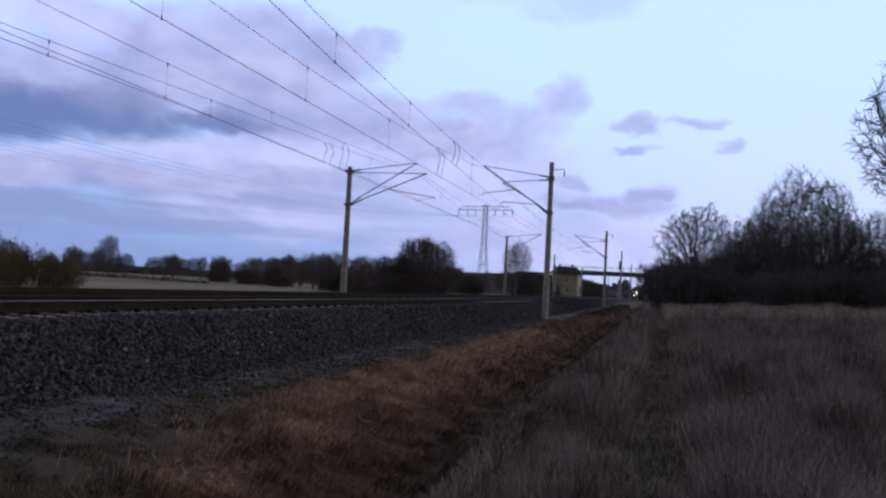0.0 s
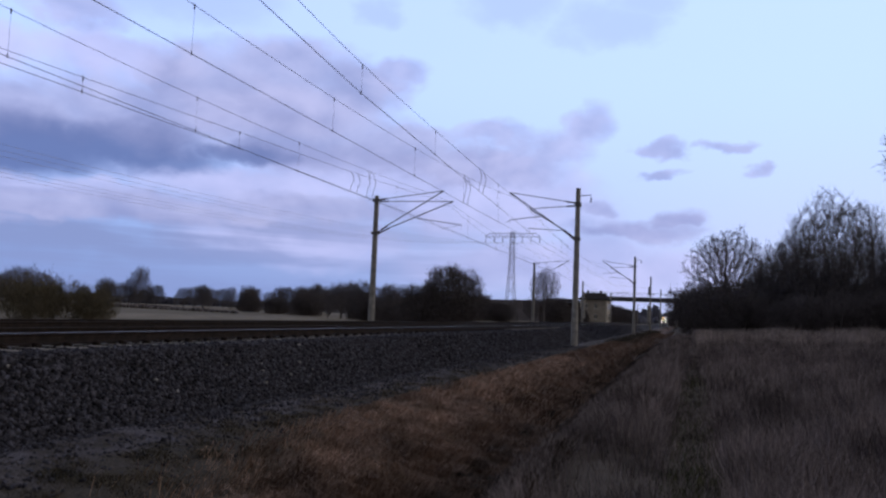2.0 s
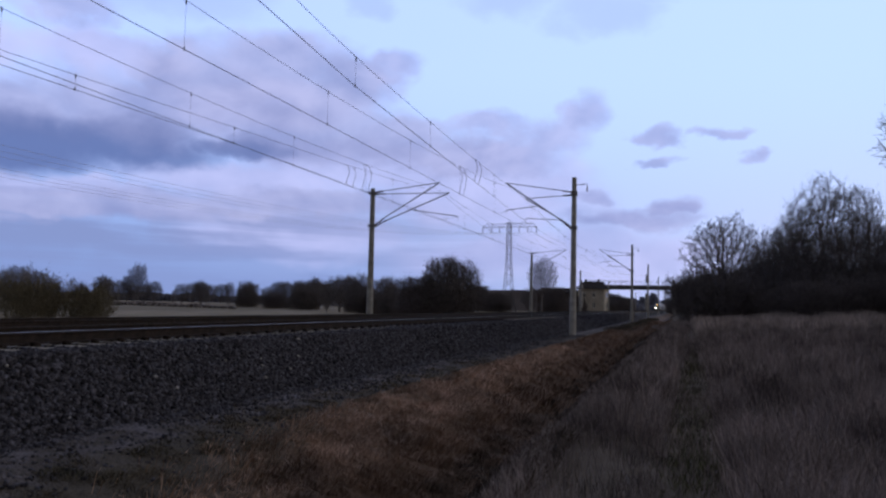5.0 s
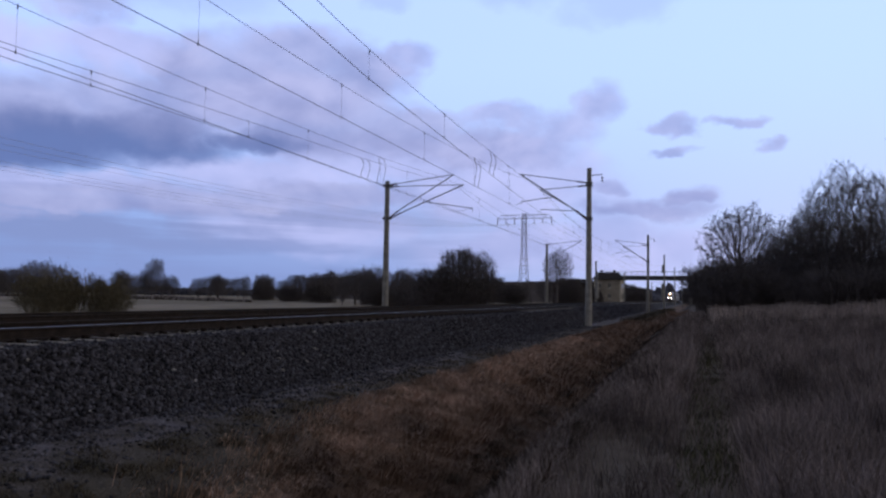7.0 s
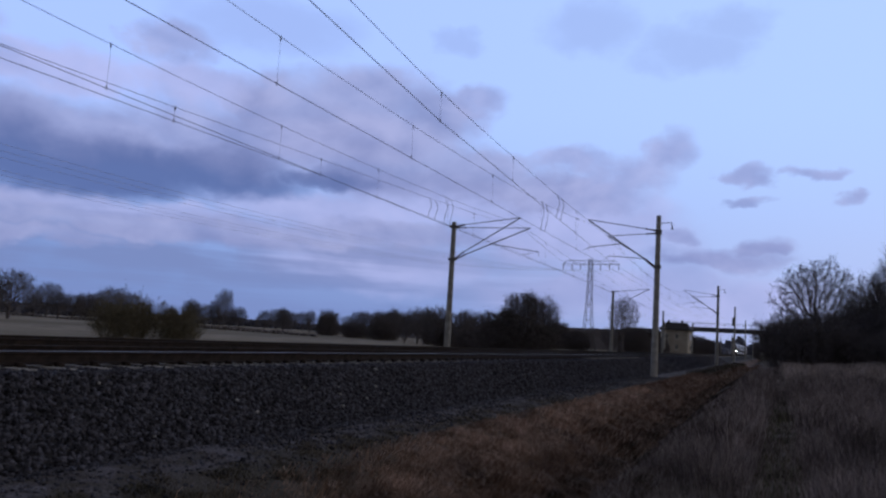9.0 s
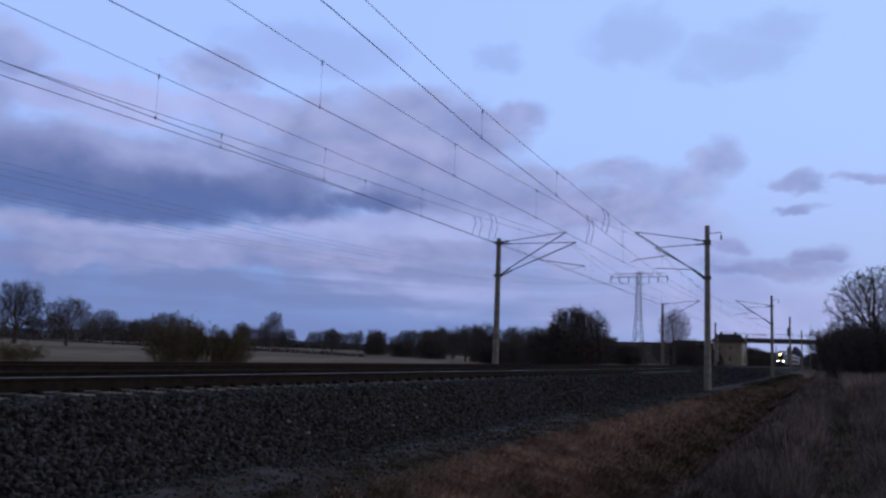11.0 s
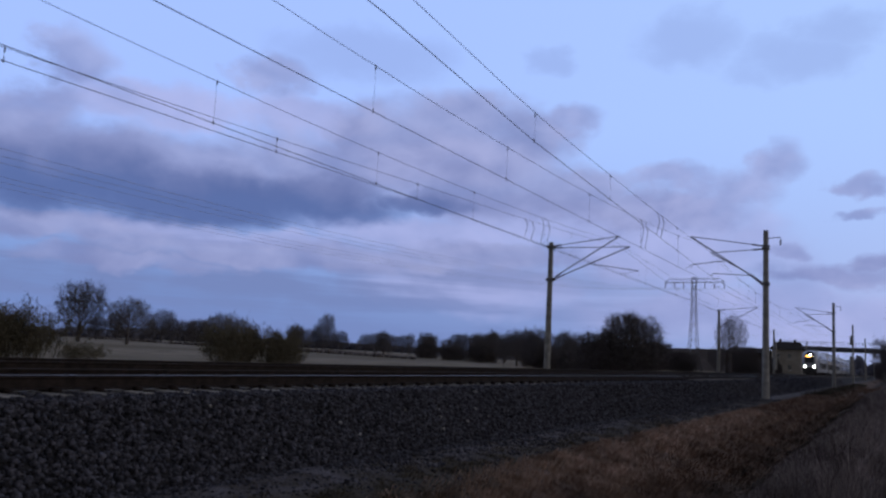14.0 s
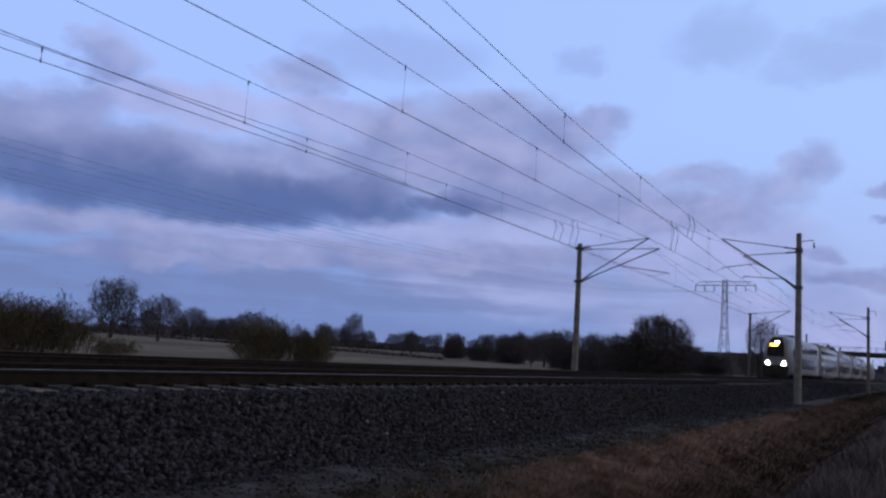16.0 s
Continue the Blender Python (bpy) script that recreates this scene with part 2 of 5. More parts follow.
TRAIN_GLASS = material("dark tinted glass", (0.012, 0.013, 0.016), (0.02, 0.022, 0.026), 1, 0.08, 0.0, per_piece=-1)
LAMP = material("lit headlamp", (0.9, 0.9, 0.85), (1, 1, 0.95), 1, 0.3, 0.0, emit=(1.0, 0.95, 0.86, 16))
AMBER = material("lit amber display", (0.9, 0.5, 0.1), (1, 0.6, 0.2), 1, 0.3, 0.0, emit=(1.0, 0.45, 0.06, 9))
STUCCO = material("cream stucco", (0.27, 0.245, 0.205), (0.38, 0.345, 0.29), 0.8, 0.95, 0.3)
PALE_STUCCO = material("pale cream quoin stucco", (0.52, 0.48, 0.40), (0.64, 0.59, 0.49), 0.8, 0.95, 0.3)
ROOF_TILE = material("dark roof tiles", (0.02, 0.018, 0.019), (0.045, 0.039, 0.038), 2, 0.92, 0.5)
WINDOW_GLASS = material("dark window glass", (0.015, 0.016, 0.02), (0.025, 0.027, 0.03), 1, 0.1, 0.0)
FRAME_WOOD = material("white window frame", (0.5, 0.5, 0.48), (0.65, 0.64, 0.6), 5, 0.6, 0.0)
BRICK_WALL = material("dark brick", (0.045, 0.038, 0.036), (0.085, 0.07, 0.065), 3, 0.9, 0.4)


def ground_material():
    """Field, gravel path, rust-brown bank and meadow soil, by the place across the railway."""
    m = bpy.data.materials.new("ground cover")
    m.use_nodes = True
    nt = m.node_tree
    N, L = nt.nodes.new, nt.links.new
    bsdf = nt.nodes["Principled BSDF"]
    geo = N("ShaderNodeNewGeometry")
    sep = N("ShaderNodeSeparateXYZ")
    L(geo.outputs["Position"], sep.inputs[0])

    def tex(scale, detail=5, stretch=(1, 1, 1)):
        mp = N("ShaderNodeMapping")
        mp.inputs["Scale"].default_value = stretch
        L(geo.outputs["Position"], mp.inputs["Vector"])
        n = N("ShaderNodeTexNoise")
        n.inputs["Scale"].default_value, n.inputs["Detail"].default_value = scale, detail
        L(mp.outputs[0], n.inputs["Vector"])
        return n.outputs["Fac"]

    def rng(v, a, b):
        n = N("ShaderNodeMapRange")
        n.inputs["From Min"].default_value, n.inputs["From Max"].default_value = a, b
        L(v, n.inputs["Value"])
        return n.outputs[0]

    def mix(f, a, b):
        n = N("ShaderNodeMix")
        n.data_type = "RGBA"
        L(f, n.inputs[0])
        for k, v in ((6, a), (7, b)):
            if isinstance(v, tuple):
                n.inputs[k].default_value = (*v, 1)
            else:
                L(v, n.inputs[k])
        return n.outputs[2]

    fine, mid, big = tex(30), tex(2.5), tex(0.35)
    wob = N("ShaderNodeMath")
    wob.operation = "MULTIPLY_ADD"
    L(mid, wob.inputs[0])
    wob.inputs[1].default_value = 1.1
    L(sep.outputs[0], wob.inputs[2])
    x = wob.outputs[0]
    streak = tex(0.03, 4, (1, 0.25, 1))
    field = mix(rng(streak, 0.42, 0.58), (0.165, 0.143, 0.1), (0.32, 0.275, 0.205))
    field = mix(rng(big, 0.35, 0.65), field, (0.19, 0.163, 0.115))
    gravel = mix(rng(fine, 0.35, 0.65), (0.06, 0.056, 0.064), (0.172, 0.158, 0.174))
    gravel = mix(rng(mid, 0.4, 0.7), gravel, (0.05, 0.042, 0.034))
    moss = mix(rng(fine, 0.3, 0.7), (0.034, 0.03, 0.025), (0.105, 0.088, 0.068))
    brown = mix(rng(mid, 0.35, 0.65), (0.09, 0.06, 0.042), (0.26, 0.165, 0.11))
    brown = mix(rng(fine, 0.3, 0.75), brown, (0.055, 0.038, 0.028))
    soil = mix(rng(mid, 0.3, 0.7), (0.07, 0.058, 0.047), (0.15, 0.125, 0.10))
    # the mossy verge widens towards the near end
    near = rng(sep.outputs[1], 10.5, 4.5)
    pull = N("ShaderNodeMath")
    pull.operation = "MULTIPLY_ADD"
    L(near, pull.inputs[0])
    pull.inputs[1].default_value = -1.9
    L(x, pull.inputs[2])
    c = mix(rng(x, -16.0, -15.5), field, gravel)
    c = mix(rng(x, -5.5, -4.6), c, moss)
    c = mix(rng(pull.outputs[0], -4.7, -4.0), c, brown)
    # ditch floor: wet soil, with the hollow's shade mixed into its colour
    wet_shaded = mix(rng(mid, 0.3, 0.7), (0.03, 0.024, 0.018), (0.075, 0.056, 0.042))
    c = mix(rng(x, -2.5, -1.9), c, wet_shaded)
    c = mix(rng(x, -1.5, -0.7), c, soil)
    L(c, bsdf.inputs["Base Color"])
    bsdf.inputs["Roughness"].default_value = 0.95
    bsdf.inputs["Specular IOR Level"].default_value = 0.1
    bn = N("ShaderNodeBump")
    bn.inputs["Strength"].default_value, bn.inputs["Distance"].default_value = 0.8, 0.03
    L(fine, bn.inputs["Height"])
    L(bn.outputs[0], bsdf.inputs["Normal"])
    return m


GROUND = ground_material()


# ---- mesh helpers ----
def link(name, me, mat, parent=None, label=""):
    if mat and not me.materials:
        me.materials.append(mat)
    ob = new(name, me)
    if parent:
        ob.parent = parent
    if label:
        ob["label"] = label
    return ob


def part(name, bm, mat, parent=None, label=""):
    me = bpy.data.meshes.new(name)
    bm.to_mesh(me)
    bm.free()
    return link(name, me, mat, parent, label)


def np_mesh(name, verts, faces):
    """A mesh from arrays of corners and of triangles or quads."""
    me = bpy.data.meshes.new(name)
    verts, faces = np.asarray(verts, np.float32), np.asarray(faces, np.int32)
    n = faces.shape[1]
    me.vertices.add(len(verts))
    me.vertices.foreach_set("co", verts.ravel())
    me.loops.add(faces.size)
    me.loops.foreach_set("vertex_index", faces.ravel())
    me.polygons.add(len(faces))
    me.polygons.foreach_set("loop_start", np.arange(0, faces.size, n, dtype=np.int32))
    me.update(calc_edges=True)
    me.validate()
    return me


def empty(name, x=0.0, y=0.0, z=0.0, label="", category="", group="", turn=0.0):
    ob = new(name)
    ob.matrix_basis = pose(x, y, z, 0, 0, turn)
    return tagged(ob, label, category, group)


def box(bm, x0, x1, y0, y1, z0, z1, bevel=0.0):
    r = bmesh.ops.create_cube(bm, size=1.0, matrix=Matrix.Translation(((x0 + x1) / 2, (y0 + y1) / 2, (z0 + z1) / 2))
                              @ Matrix.Diagonal((x1 - x0, y1 - y0, z1 - z0, 1)))
    if bevel:
        edges = list({e for v in r["verts"] for e in v.link_edges})
        bmesh.ops.bevel(bm, geom=edges, offset=bevel, segments=2, affect="EDGES")
    return bm


def boxed(*args):
    return box(bmesh.new(), *args)


def tube(bm, a, b, ra, rb=None, sides=8):
    a, b = Vector(a), Vector(b)
    rb = ra if rb is None else rb
    q = (b - a).to_track_quat("Z", "Y").to_matrix()
    rings = []
    for p, r in ((a, ra), (b, rb)):
        rings.append([bm.verts.new(p + q @ Vector((r * math.cos(k * math.tau / sides), r * math.sin(k * math.tau / sides), 0)))
                      for k in range(sides)])
    for k in range(sides):
        bm.faces.new((rings[0][k], rings[0][(k + 1) % sides], rings[1][(k + 1) % sides], rings[1][k]))
    bm.faces.new(rings[0][::-1])
    bm.faces.new(rings[1])
    return bm


def path_tube(bm, pts, r, sides=5):
    """One tube along a line of points."""
    pts = [Vector(p) for p in pts]
    rings = []
    for k, p in enumerate(pts):
        d = (pts[min(k + 1, len(pts) - 1)] - pts[max(k - 1, 0)]).normalized()
        u = d.cross(Vector((0.0, 0.0, 1.0)) if abs(d.z) < 0.9 else Vector((1.0, 0.0, 0.0))).normalized()
        w = d.cross(u)
        rings.append([bm.verts.new(p + (u * math.cos(i * math.tau / sides) + w * math.sin(i * math.tau / sides)) * r) for i in range(sides)])
    for a, b in zip(rings, rings[1:]):
        for i in range(sides):
            bm.faces.new((a[i], a[(i + 1) % sides], b[(i + 1) % sides], b[i]))
    bm.faces.new(rings[0][::-1])
    bm.faces.new(rings[-1])
    return bm


def extrude_profile(profile, y0, y1, steps=1):
    """A prism along y with the outline profile [(x, z), ...]."""
    bm = bmesh.new()
    rings = [[bm.verts.new((x, y0 + (y1 - y0) * k / steps, z)) for x, z in profile] for k in range(steps + 1)]
    n = len(profile)
    for a, b in zip(rings, rings[1:]):
        for k in range(n):
            bm.faces.new((a[k], a[(k + 1) % n], b[(k + 1) % n], b[k]))
    bm.faces.new(rings[0][::-1])
    bm.faces.new(rings[-1])
    bmesh.ops.recalc_face_normals(bm, faces=bm.faces)
    return bm


GIRDER = material("dark painted girder", (0.05, 0.05, 0.055), (0.10, 0.10, 0.11), 1.5, 0.7, 0.1)


# ---- ground ----
def ground_z(x, y):
    x, y = np.asarray(x, float), np.asarray(y, float)
    x = np.where((x > -6) & (x < 2), x + (0.14 * np.sin(y * 0.9) + 0.09 * np.sin(y * 2.3 + 1)) * np.clip(1 - np.abs(x + 2.4) / 2.4, 0, 1), x)
    bottom = np.interp(y, [8, 45], [-1.88, -1.5])
    base = np.interp(x, [-3000, -20, -16.8, -6.5, -5.7, -4.95, -1.2, 0.2, 3000],
                     [-1.0, -1.0, -1.02, -1.04, -1.08, -1.16, -0.98, -0.95, -0.95])
    u = np.clip(1 - np.abs(x + 2.4) / 2.55, 0, 1)
    u = np.where(x > -2.4, np.clip(1 - np.abs(x + 2.4) / 1.1, 0, 1), u)
    u = u * u * (3 - 2 * u) * 0.6 + u * 0.4
    z = base + (bottom - base) * u
    rise = np.clip((x + 1.5) / 14, 0, 1) * np.clip(y / 70, 0, 1) * 0.85
    return z + rise


def bumps(x, y, size, high):
    return np.array([noise.noise(Vector((a / size, b / size, 3.1))) * high for a, b in zip(x, y)])


def build_ground():
    xs = np.concatenate([[-3500, -1200, -500, -220, -120, -80, -55, -40, -30, -24], np.arange(-20, -7, 1.0), np.arange(-7, 4, 0.18),
                         np.arange(4, 20, 0.9), [22, 28, 40, 60, 100, 200, 500, 1200, 3500]])
    ys = np.concatenate([[-3500, -900, -300, -120, -60, -30, -15, -8, -4], np.arange(0, 30, 0.3), np.arange(30, 90, 1.2),
                         [95, 105, 120, 140, 170, 210, 260, 330, 450, 700, 1200, 2000, 3500]])
    X, Y = np.meshgrid(xs, ys)
    x, y = X.ravel(), Y.ravel()
    near = (np.abs(x) < 25) & (y > -20) & (y < 100)
    z = ground_z(x, y)
    z[near] += bumps(x[near], y[near], 0.55, 0.025) + bumps(x[near], y[near], 2.3, 0.03)
    bank = near & (x > -5.0) & (x < -1.4)
    z[bank] += bumps(x[bank], y[bank], 0.8, 0.15)
    n, m = len(xs), len(ys)
    i = (np.arange(m - 1)[:, None] * n + np.arange(n - 1)).ravel()
    me = np_mesh("ground", np.stack([x, y, z], 1), np.stack([i, i + 1, i + n + 1, i + n], 1))
    me.shade_smooth()
    tagged(link("ground", me, GROUND), "flat winter farmland with a ditch beside a railway", "ground", kind="structure")


build_ground()

# ---- ballast ----
rng = np.random.default_rng(5)


def ballast_z(x):
    return np.interp(x, [-16.5, -15.2, -13.5, -12.0, -11.0, -9.5, -8.3, -7.75, -6.5], [-1.06, -0.21, -0.24, -0.28, -0.28, -0.24, -0.225, -0.24, -1.06])


def build_ballast():
    xs = np.concatenate([[-16.6], np.arange(-16.4, -8, 0.4), np.arange(-8.0, -6.3, 0.1)])
    ys = np.concatenate([[-400, -100, -30, -10], np.arange(-4, 40, 0.25), np.arange(40, 120, 2.0), [150, 250, 500, 1000, 2000]])
    X, Y = np.meshgrid(xs, ys)
    x, y = X.ravel(), Y.ravel()
    z = ballast_z(x)
    near = (y > -5) & (y < 60)
    z[near] += bumps(x[near], y[near], 0.3, 0.03)
    n, m = len(xs), len(ys)
    i = (np.arange(m - 1)[:, None] * n + np.arange(n - 1)).ravel()
    me = np_mesh("ballast_bed", np.stack([x, y, z], 1), np.stack([i, i + 1, i + n + 1, i + n], 1))
    tagged(link("ballast_bed", me, BALLAST), "bed of dark crushed stone under two tracks", "ballast", kind="structure")


CUBE = np.array([(-1, -1, -1), (1, -1, -1), (1, 1, -1), (-1, 1, -1), (-1, -1, 1), (1, -1, 1), (1, 1, 1), (-1, 1, 1)], float)
CUBE_FACES = np.array([(0, 3, 2, 1), (4, 5, 6, 7), (0, 1, 5, 4), (1, 2, 6, 5), (2, 3, 7, 6), (3, 0, 4, 7)])


def stones(name, x, y, z, size, mat, label, category):
    n = len(x)
    v = CUBE[None] * (1 + rng.uniform(-0.45, 0.25, (n, 8, 3)))
    v *= (size[:, None] * rng.uniform(0.6, 1.25, (n, 3)))[:, None, :] * 0.5
    a, b = rng.uniform(0, 6.28, n), rng.uniform(-0.9, 0.9, n)
    ca, sa, cb, sb = np.cos(a), np.sin(a), np.cos(b), np.sin(b)
    one, zero = np.ones(n), np.zeros(n)
    rz = np.stack([ca, -sa, zero, sa, ca, zero, zero, zero, one], 1).reshape(n, 3, 3)
    rx = np.stack([one, zero, zero, zero, cb, -sb, zero, sb, cb], 1).reshape(n, 3, 3)
    v = np.einsum("nij,nkj->nki", rz @ rx, v) + np.stack([x, y, z], 1)[:, None, :]
    f = CUBE_FACES[None] + (np.arange(n) * 8)[:, None, None]
    return tagged(link(name, np_mesh(name, v.reshape(-1, 3), f.reshape(-1, 4)), mat), label, category, kind="stuff")


def build_stones():
    n1, n2, n3 = 26000, 13000, 7000
    x = np.concatenate([rng.uniform(-8.1, -6.3, n1), rng.uniform(-8.1, -6.3, n2), rng.uniform(-15.2, -8.1, n3)])
    y = np.concatenate([rng.uniform(3, 22, n1), rng.uniform(22, 55, n2), rng.uniform(3, 35, n3)])
    k = 12000
    x, y = np.append(x, rng.uniform(-8.2, -6.3, k)), np.append(y, rng.uniform(55, 140, k))
    k = 9000
    x, y = np.append(x, rng.uniform(-8.5, -7.7, k)), np.append(y, rng.uniform(3, 40, k))
    on_sleeper = (np.abs((y + 6.0) % 0.6 - 0.3) > 0.17) & (x < -8.12) & (x > -8.6)
    x, y = x[~on_sleeper], y[~on_sleeper]
    z = ballast_z(x) + rng.uniform(-0.005, 0.02, len(x))
    size = rng.uniform(0.028, 0.062, len(x)) * np.where(y > 22, 1.3, 1.0) * np.where(y > 55, 2.0, 1.0)
    stones("ballast_stones", x, y, z, size, STONE, "loose angular dark grey ballast stones", "stones")
    # stray stones on the path
    k = 8000
    x, y = -6.55 + np.abs(rng.normal(0, 0.75, k)), 3 + 45 * rng.random(k) ** 1.5
    stones("stray_stones", x, y, ground_z(x, y) + 0.005, rng.uniform(0.015, 0.045, k), STONE, "small stones strewn over the gravel path", "stones")
    k = 16
    x, y = rng.uniform(-8.0, -6.6, k), rng.uniform(7, 20, k)
    stones("pale_stones", x, y, ballast_z(x) + 0.02, rng.uniform(0.03, 0.055, k), PALE_STONE, "a few pale stones among the dark ballast", "stones")


build_ballast()
build_stones()

# ---- tracks ----
RAIL = [(-0.075, -0.172), (0.075, -0.172), (0.075, -0.160), (0.012, -0.140), (0.009, -0.045), (0.036, -0.034), (0.036, -0.005),
        (-0.036, -0.005), (-0.036, -0.034), (-0.009, -0.045), (-0.012, -0.140), (-0.075, -0.160)]
HEAD = [(-0.033, -0.004), (0.033, -0.004), (0.031, -0.001), (0.024, 0.0), (-0.024, 0.0), (-0.031, -0.001)]


def sleeper_mesh():
    bm = bmesh.new()
    prof = [(-1.3, -0.40), (1.3, -0.40), (1.3, -0.215), (1.27, -0.195), (0.45, -0.195), (0.35, -0.225), (-0.35, -0.225), (-0.45, -0.195), (-1.27, -0.195), (-1.3, -0.215)]
    a = [bm.verts.new((x, -0.14, z)) for x, z in prof]
    b = [bm.verts.new((x, 0.14, z)) for x, z in prof]
    n = len(prof)
    for k in range(n):
        bm.faces.new((a[k], a[(k + 1) % n], b[(k + 1) % n], b[k]))
    bm.faces.new(a[::-1])
    bm.faces.new(b)
    bmesh.ops.recalc_face_normals(bm, faces=bm.faces)
    me = bpy.data.meshes.new("sleeper")
    bm.to_mesh(me)
    bm.free()
    me.materials.append(SLEEPER)
    return me


def build_track(x, label, shine):
    track = empty("railway_track", x, 0, 0, label, "railway track", "tracks")
    for side in (-1, 1):
        rail = part("rail", extrude_profile([(px + side * 0.7535, pz) for px, pz in RAIL], -200, 1800), RUST, track, "rusty steel rail")
        part("running_surface", extrude_profile([(px + side * 0.7535, pz) for px, pz in HEAD], -200, 1800), RAIL_TOP if side == shine else RAIL_DULL, rail, "worn rail head")
    me = sleeper_mesh()
    for k in range(240):
        ob = link("sleeper", me, None, track)
        ob.matrix_basis = pose(0, -6 + 0.6 * k, 0)
    far = np.arange(138, 900, 0.6)
    v = CUBE[None] * np.array([1.3, 0.14, 0.1]) + np.stack([far * 0, far, far * 0 - 0.3], 1)[:, None, :]
    f = CUBE_FACES[None] + (np.arange(len(far)) * 8)[:, None, None]
    tagged(link("far_sleepers", np_mesh("far_sleepers", v.reshape(-1, 3), f.reshape(-1, 4)), SLEEPER, track), kind="stuff")
    # clips that hold the rails
    ks = np.arange(2, 40, 0.6)
    pts = np.array([(s * 0.7535 + o, k, -0.17) for k in ks for s in (-1, 1) for o in (-0.11, 0.11)])
    v = CUBE[None] * np.array([0.045, 0.05, 0.03]) + pts[:, None, :]
    f = CUBE_FACES[None] + (np.arange(len(pts)) * 8)[:, None, None]
    tagged(link("rail_fastening", np_mesh("rail_fastening", v.reshape(-1, 3), f.reshape(-1, 4)), RUST, track), kind="stuff")


build_track(NEAR_X, "railway track with rusty rails on concrete sleepers", 1)
build_track(FAR_X, "second railway track behind the first on concrete sleepers", 0)


# ---- overhead line ----
def insulator(bm, a, b, r=0.07):
    a, b = Vector(a), Vector(b)
    tube(bm, a, b, r * 0.5)
    for k in range(5):
        p, q = a.lerp(b, 0.1 + 0.18 * k), a.lerp(b, 0.16 + 0.18 * k)
        tube(bm, p, q, r, r * 0.6)
    return bm


def cantilever(mast, side, foot, top, reach, tip_z, yaw, contact, low):
    """A tubular bracket from the mast towards its track (side: +1 to larger x)."""
    def at(r, z, off=0.0):
        return (side * r * math.cos(yaw), r * math.sin(yaw) + off, z)
    tip = at(reach, tip_z)
    arm = part("cantilever", tube(bmesh.new(), at(0.85, foot + (tip_z - foot) * 0.85 / reach), tip, 0.034), STEEL, mast, "grey tubular bracket arm")
    part("insulator", insulator(bmesh.new(), at(0.16, foot), at(0.85, foot + (tip_z - foot) * 0.85 / reach)), INSULATOR, arm, "brown ribbed insulator")
    part("insulator", insulator(bmesh.new(), at(0.16, top), at(0.75, top + (tip_z - top) * 0.75 / reach)), INSULATOR, arm, "brown ribbed insulator")
    part("top_tie", tube(bmesh.new(), at(0.75, top + (tip_z - top) * 0.75 / reach), tip, 0.024), STEEL, arm)
    bm = bmesh.new()
    tube(bm, at(0.1, foot + 0.02), at(0.17, foot + 0.02), 0.06)
    tube(bm, at(0.1, top), at(0.17, top), 0.06)
    part("hinge", bm, STEEL, arm)
    if reach > 4.4 and not low:
        return
    frac = 0.5 if low or reach > 3.6 else 0.24
    p = at(reach * frac, foot + (tip_z - foot) * frac)
    q = at(reach * (1.12 if low else 0.98), contact + 0.28 if low else foot + (tip_z - foot) * frac + (-0.3 if reach > 3.6 else 0.2))
    part("registration_tube", tube(bmesh.new(), p, q, 0.022), STEEL, arm)
    drop = contact + 0.02 if low else q[2] - 0.2
    bm = tube(bmesh.new(), q, at(reach * (0.86 if low else 1.06), drop), 0.01)
    tube(bm, q, at(reach * (1.12 if low else 0.98), drop), 0.009)
    part("steady_arm", bm, STEEL, arm)


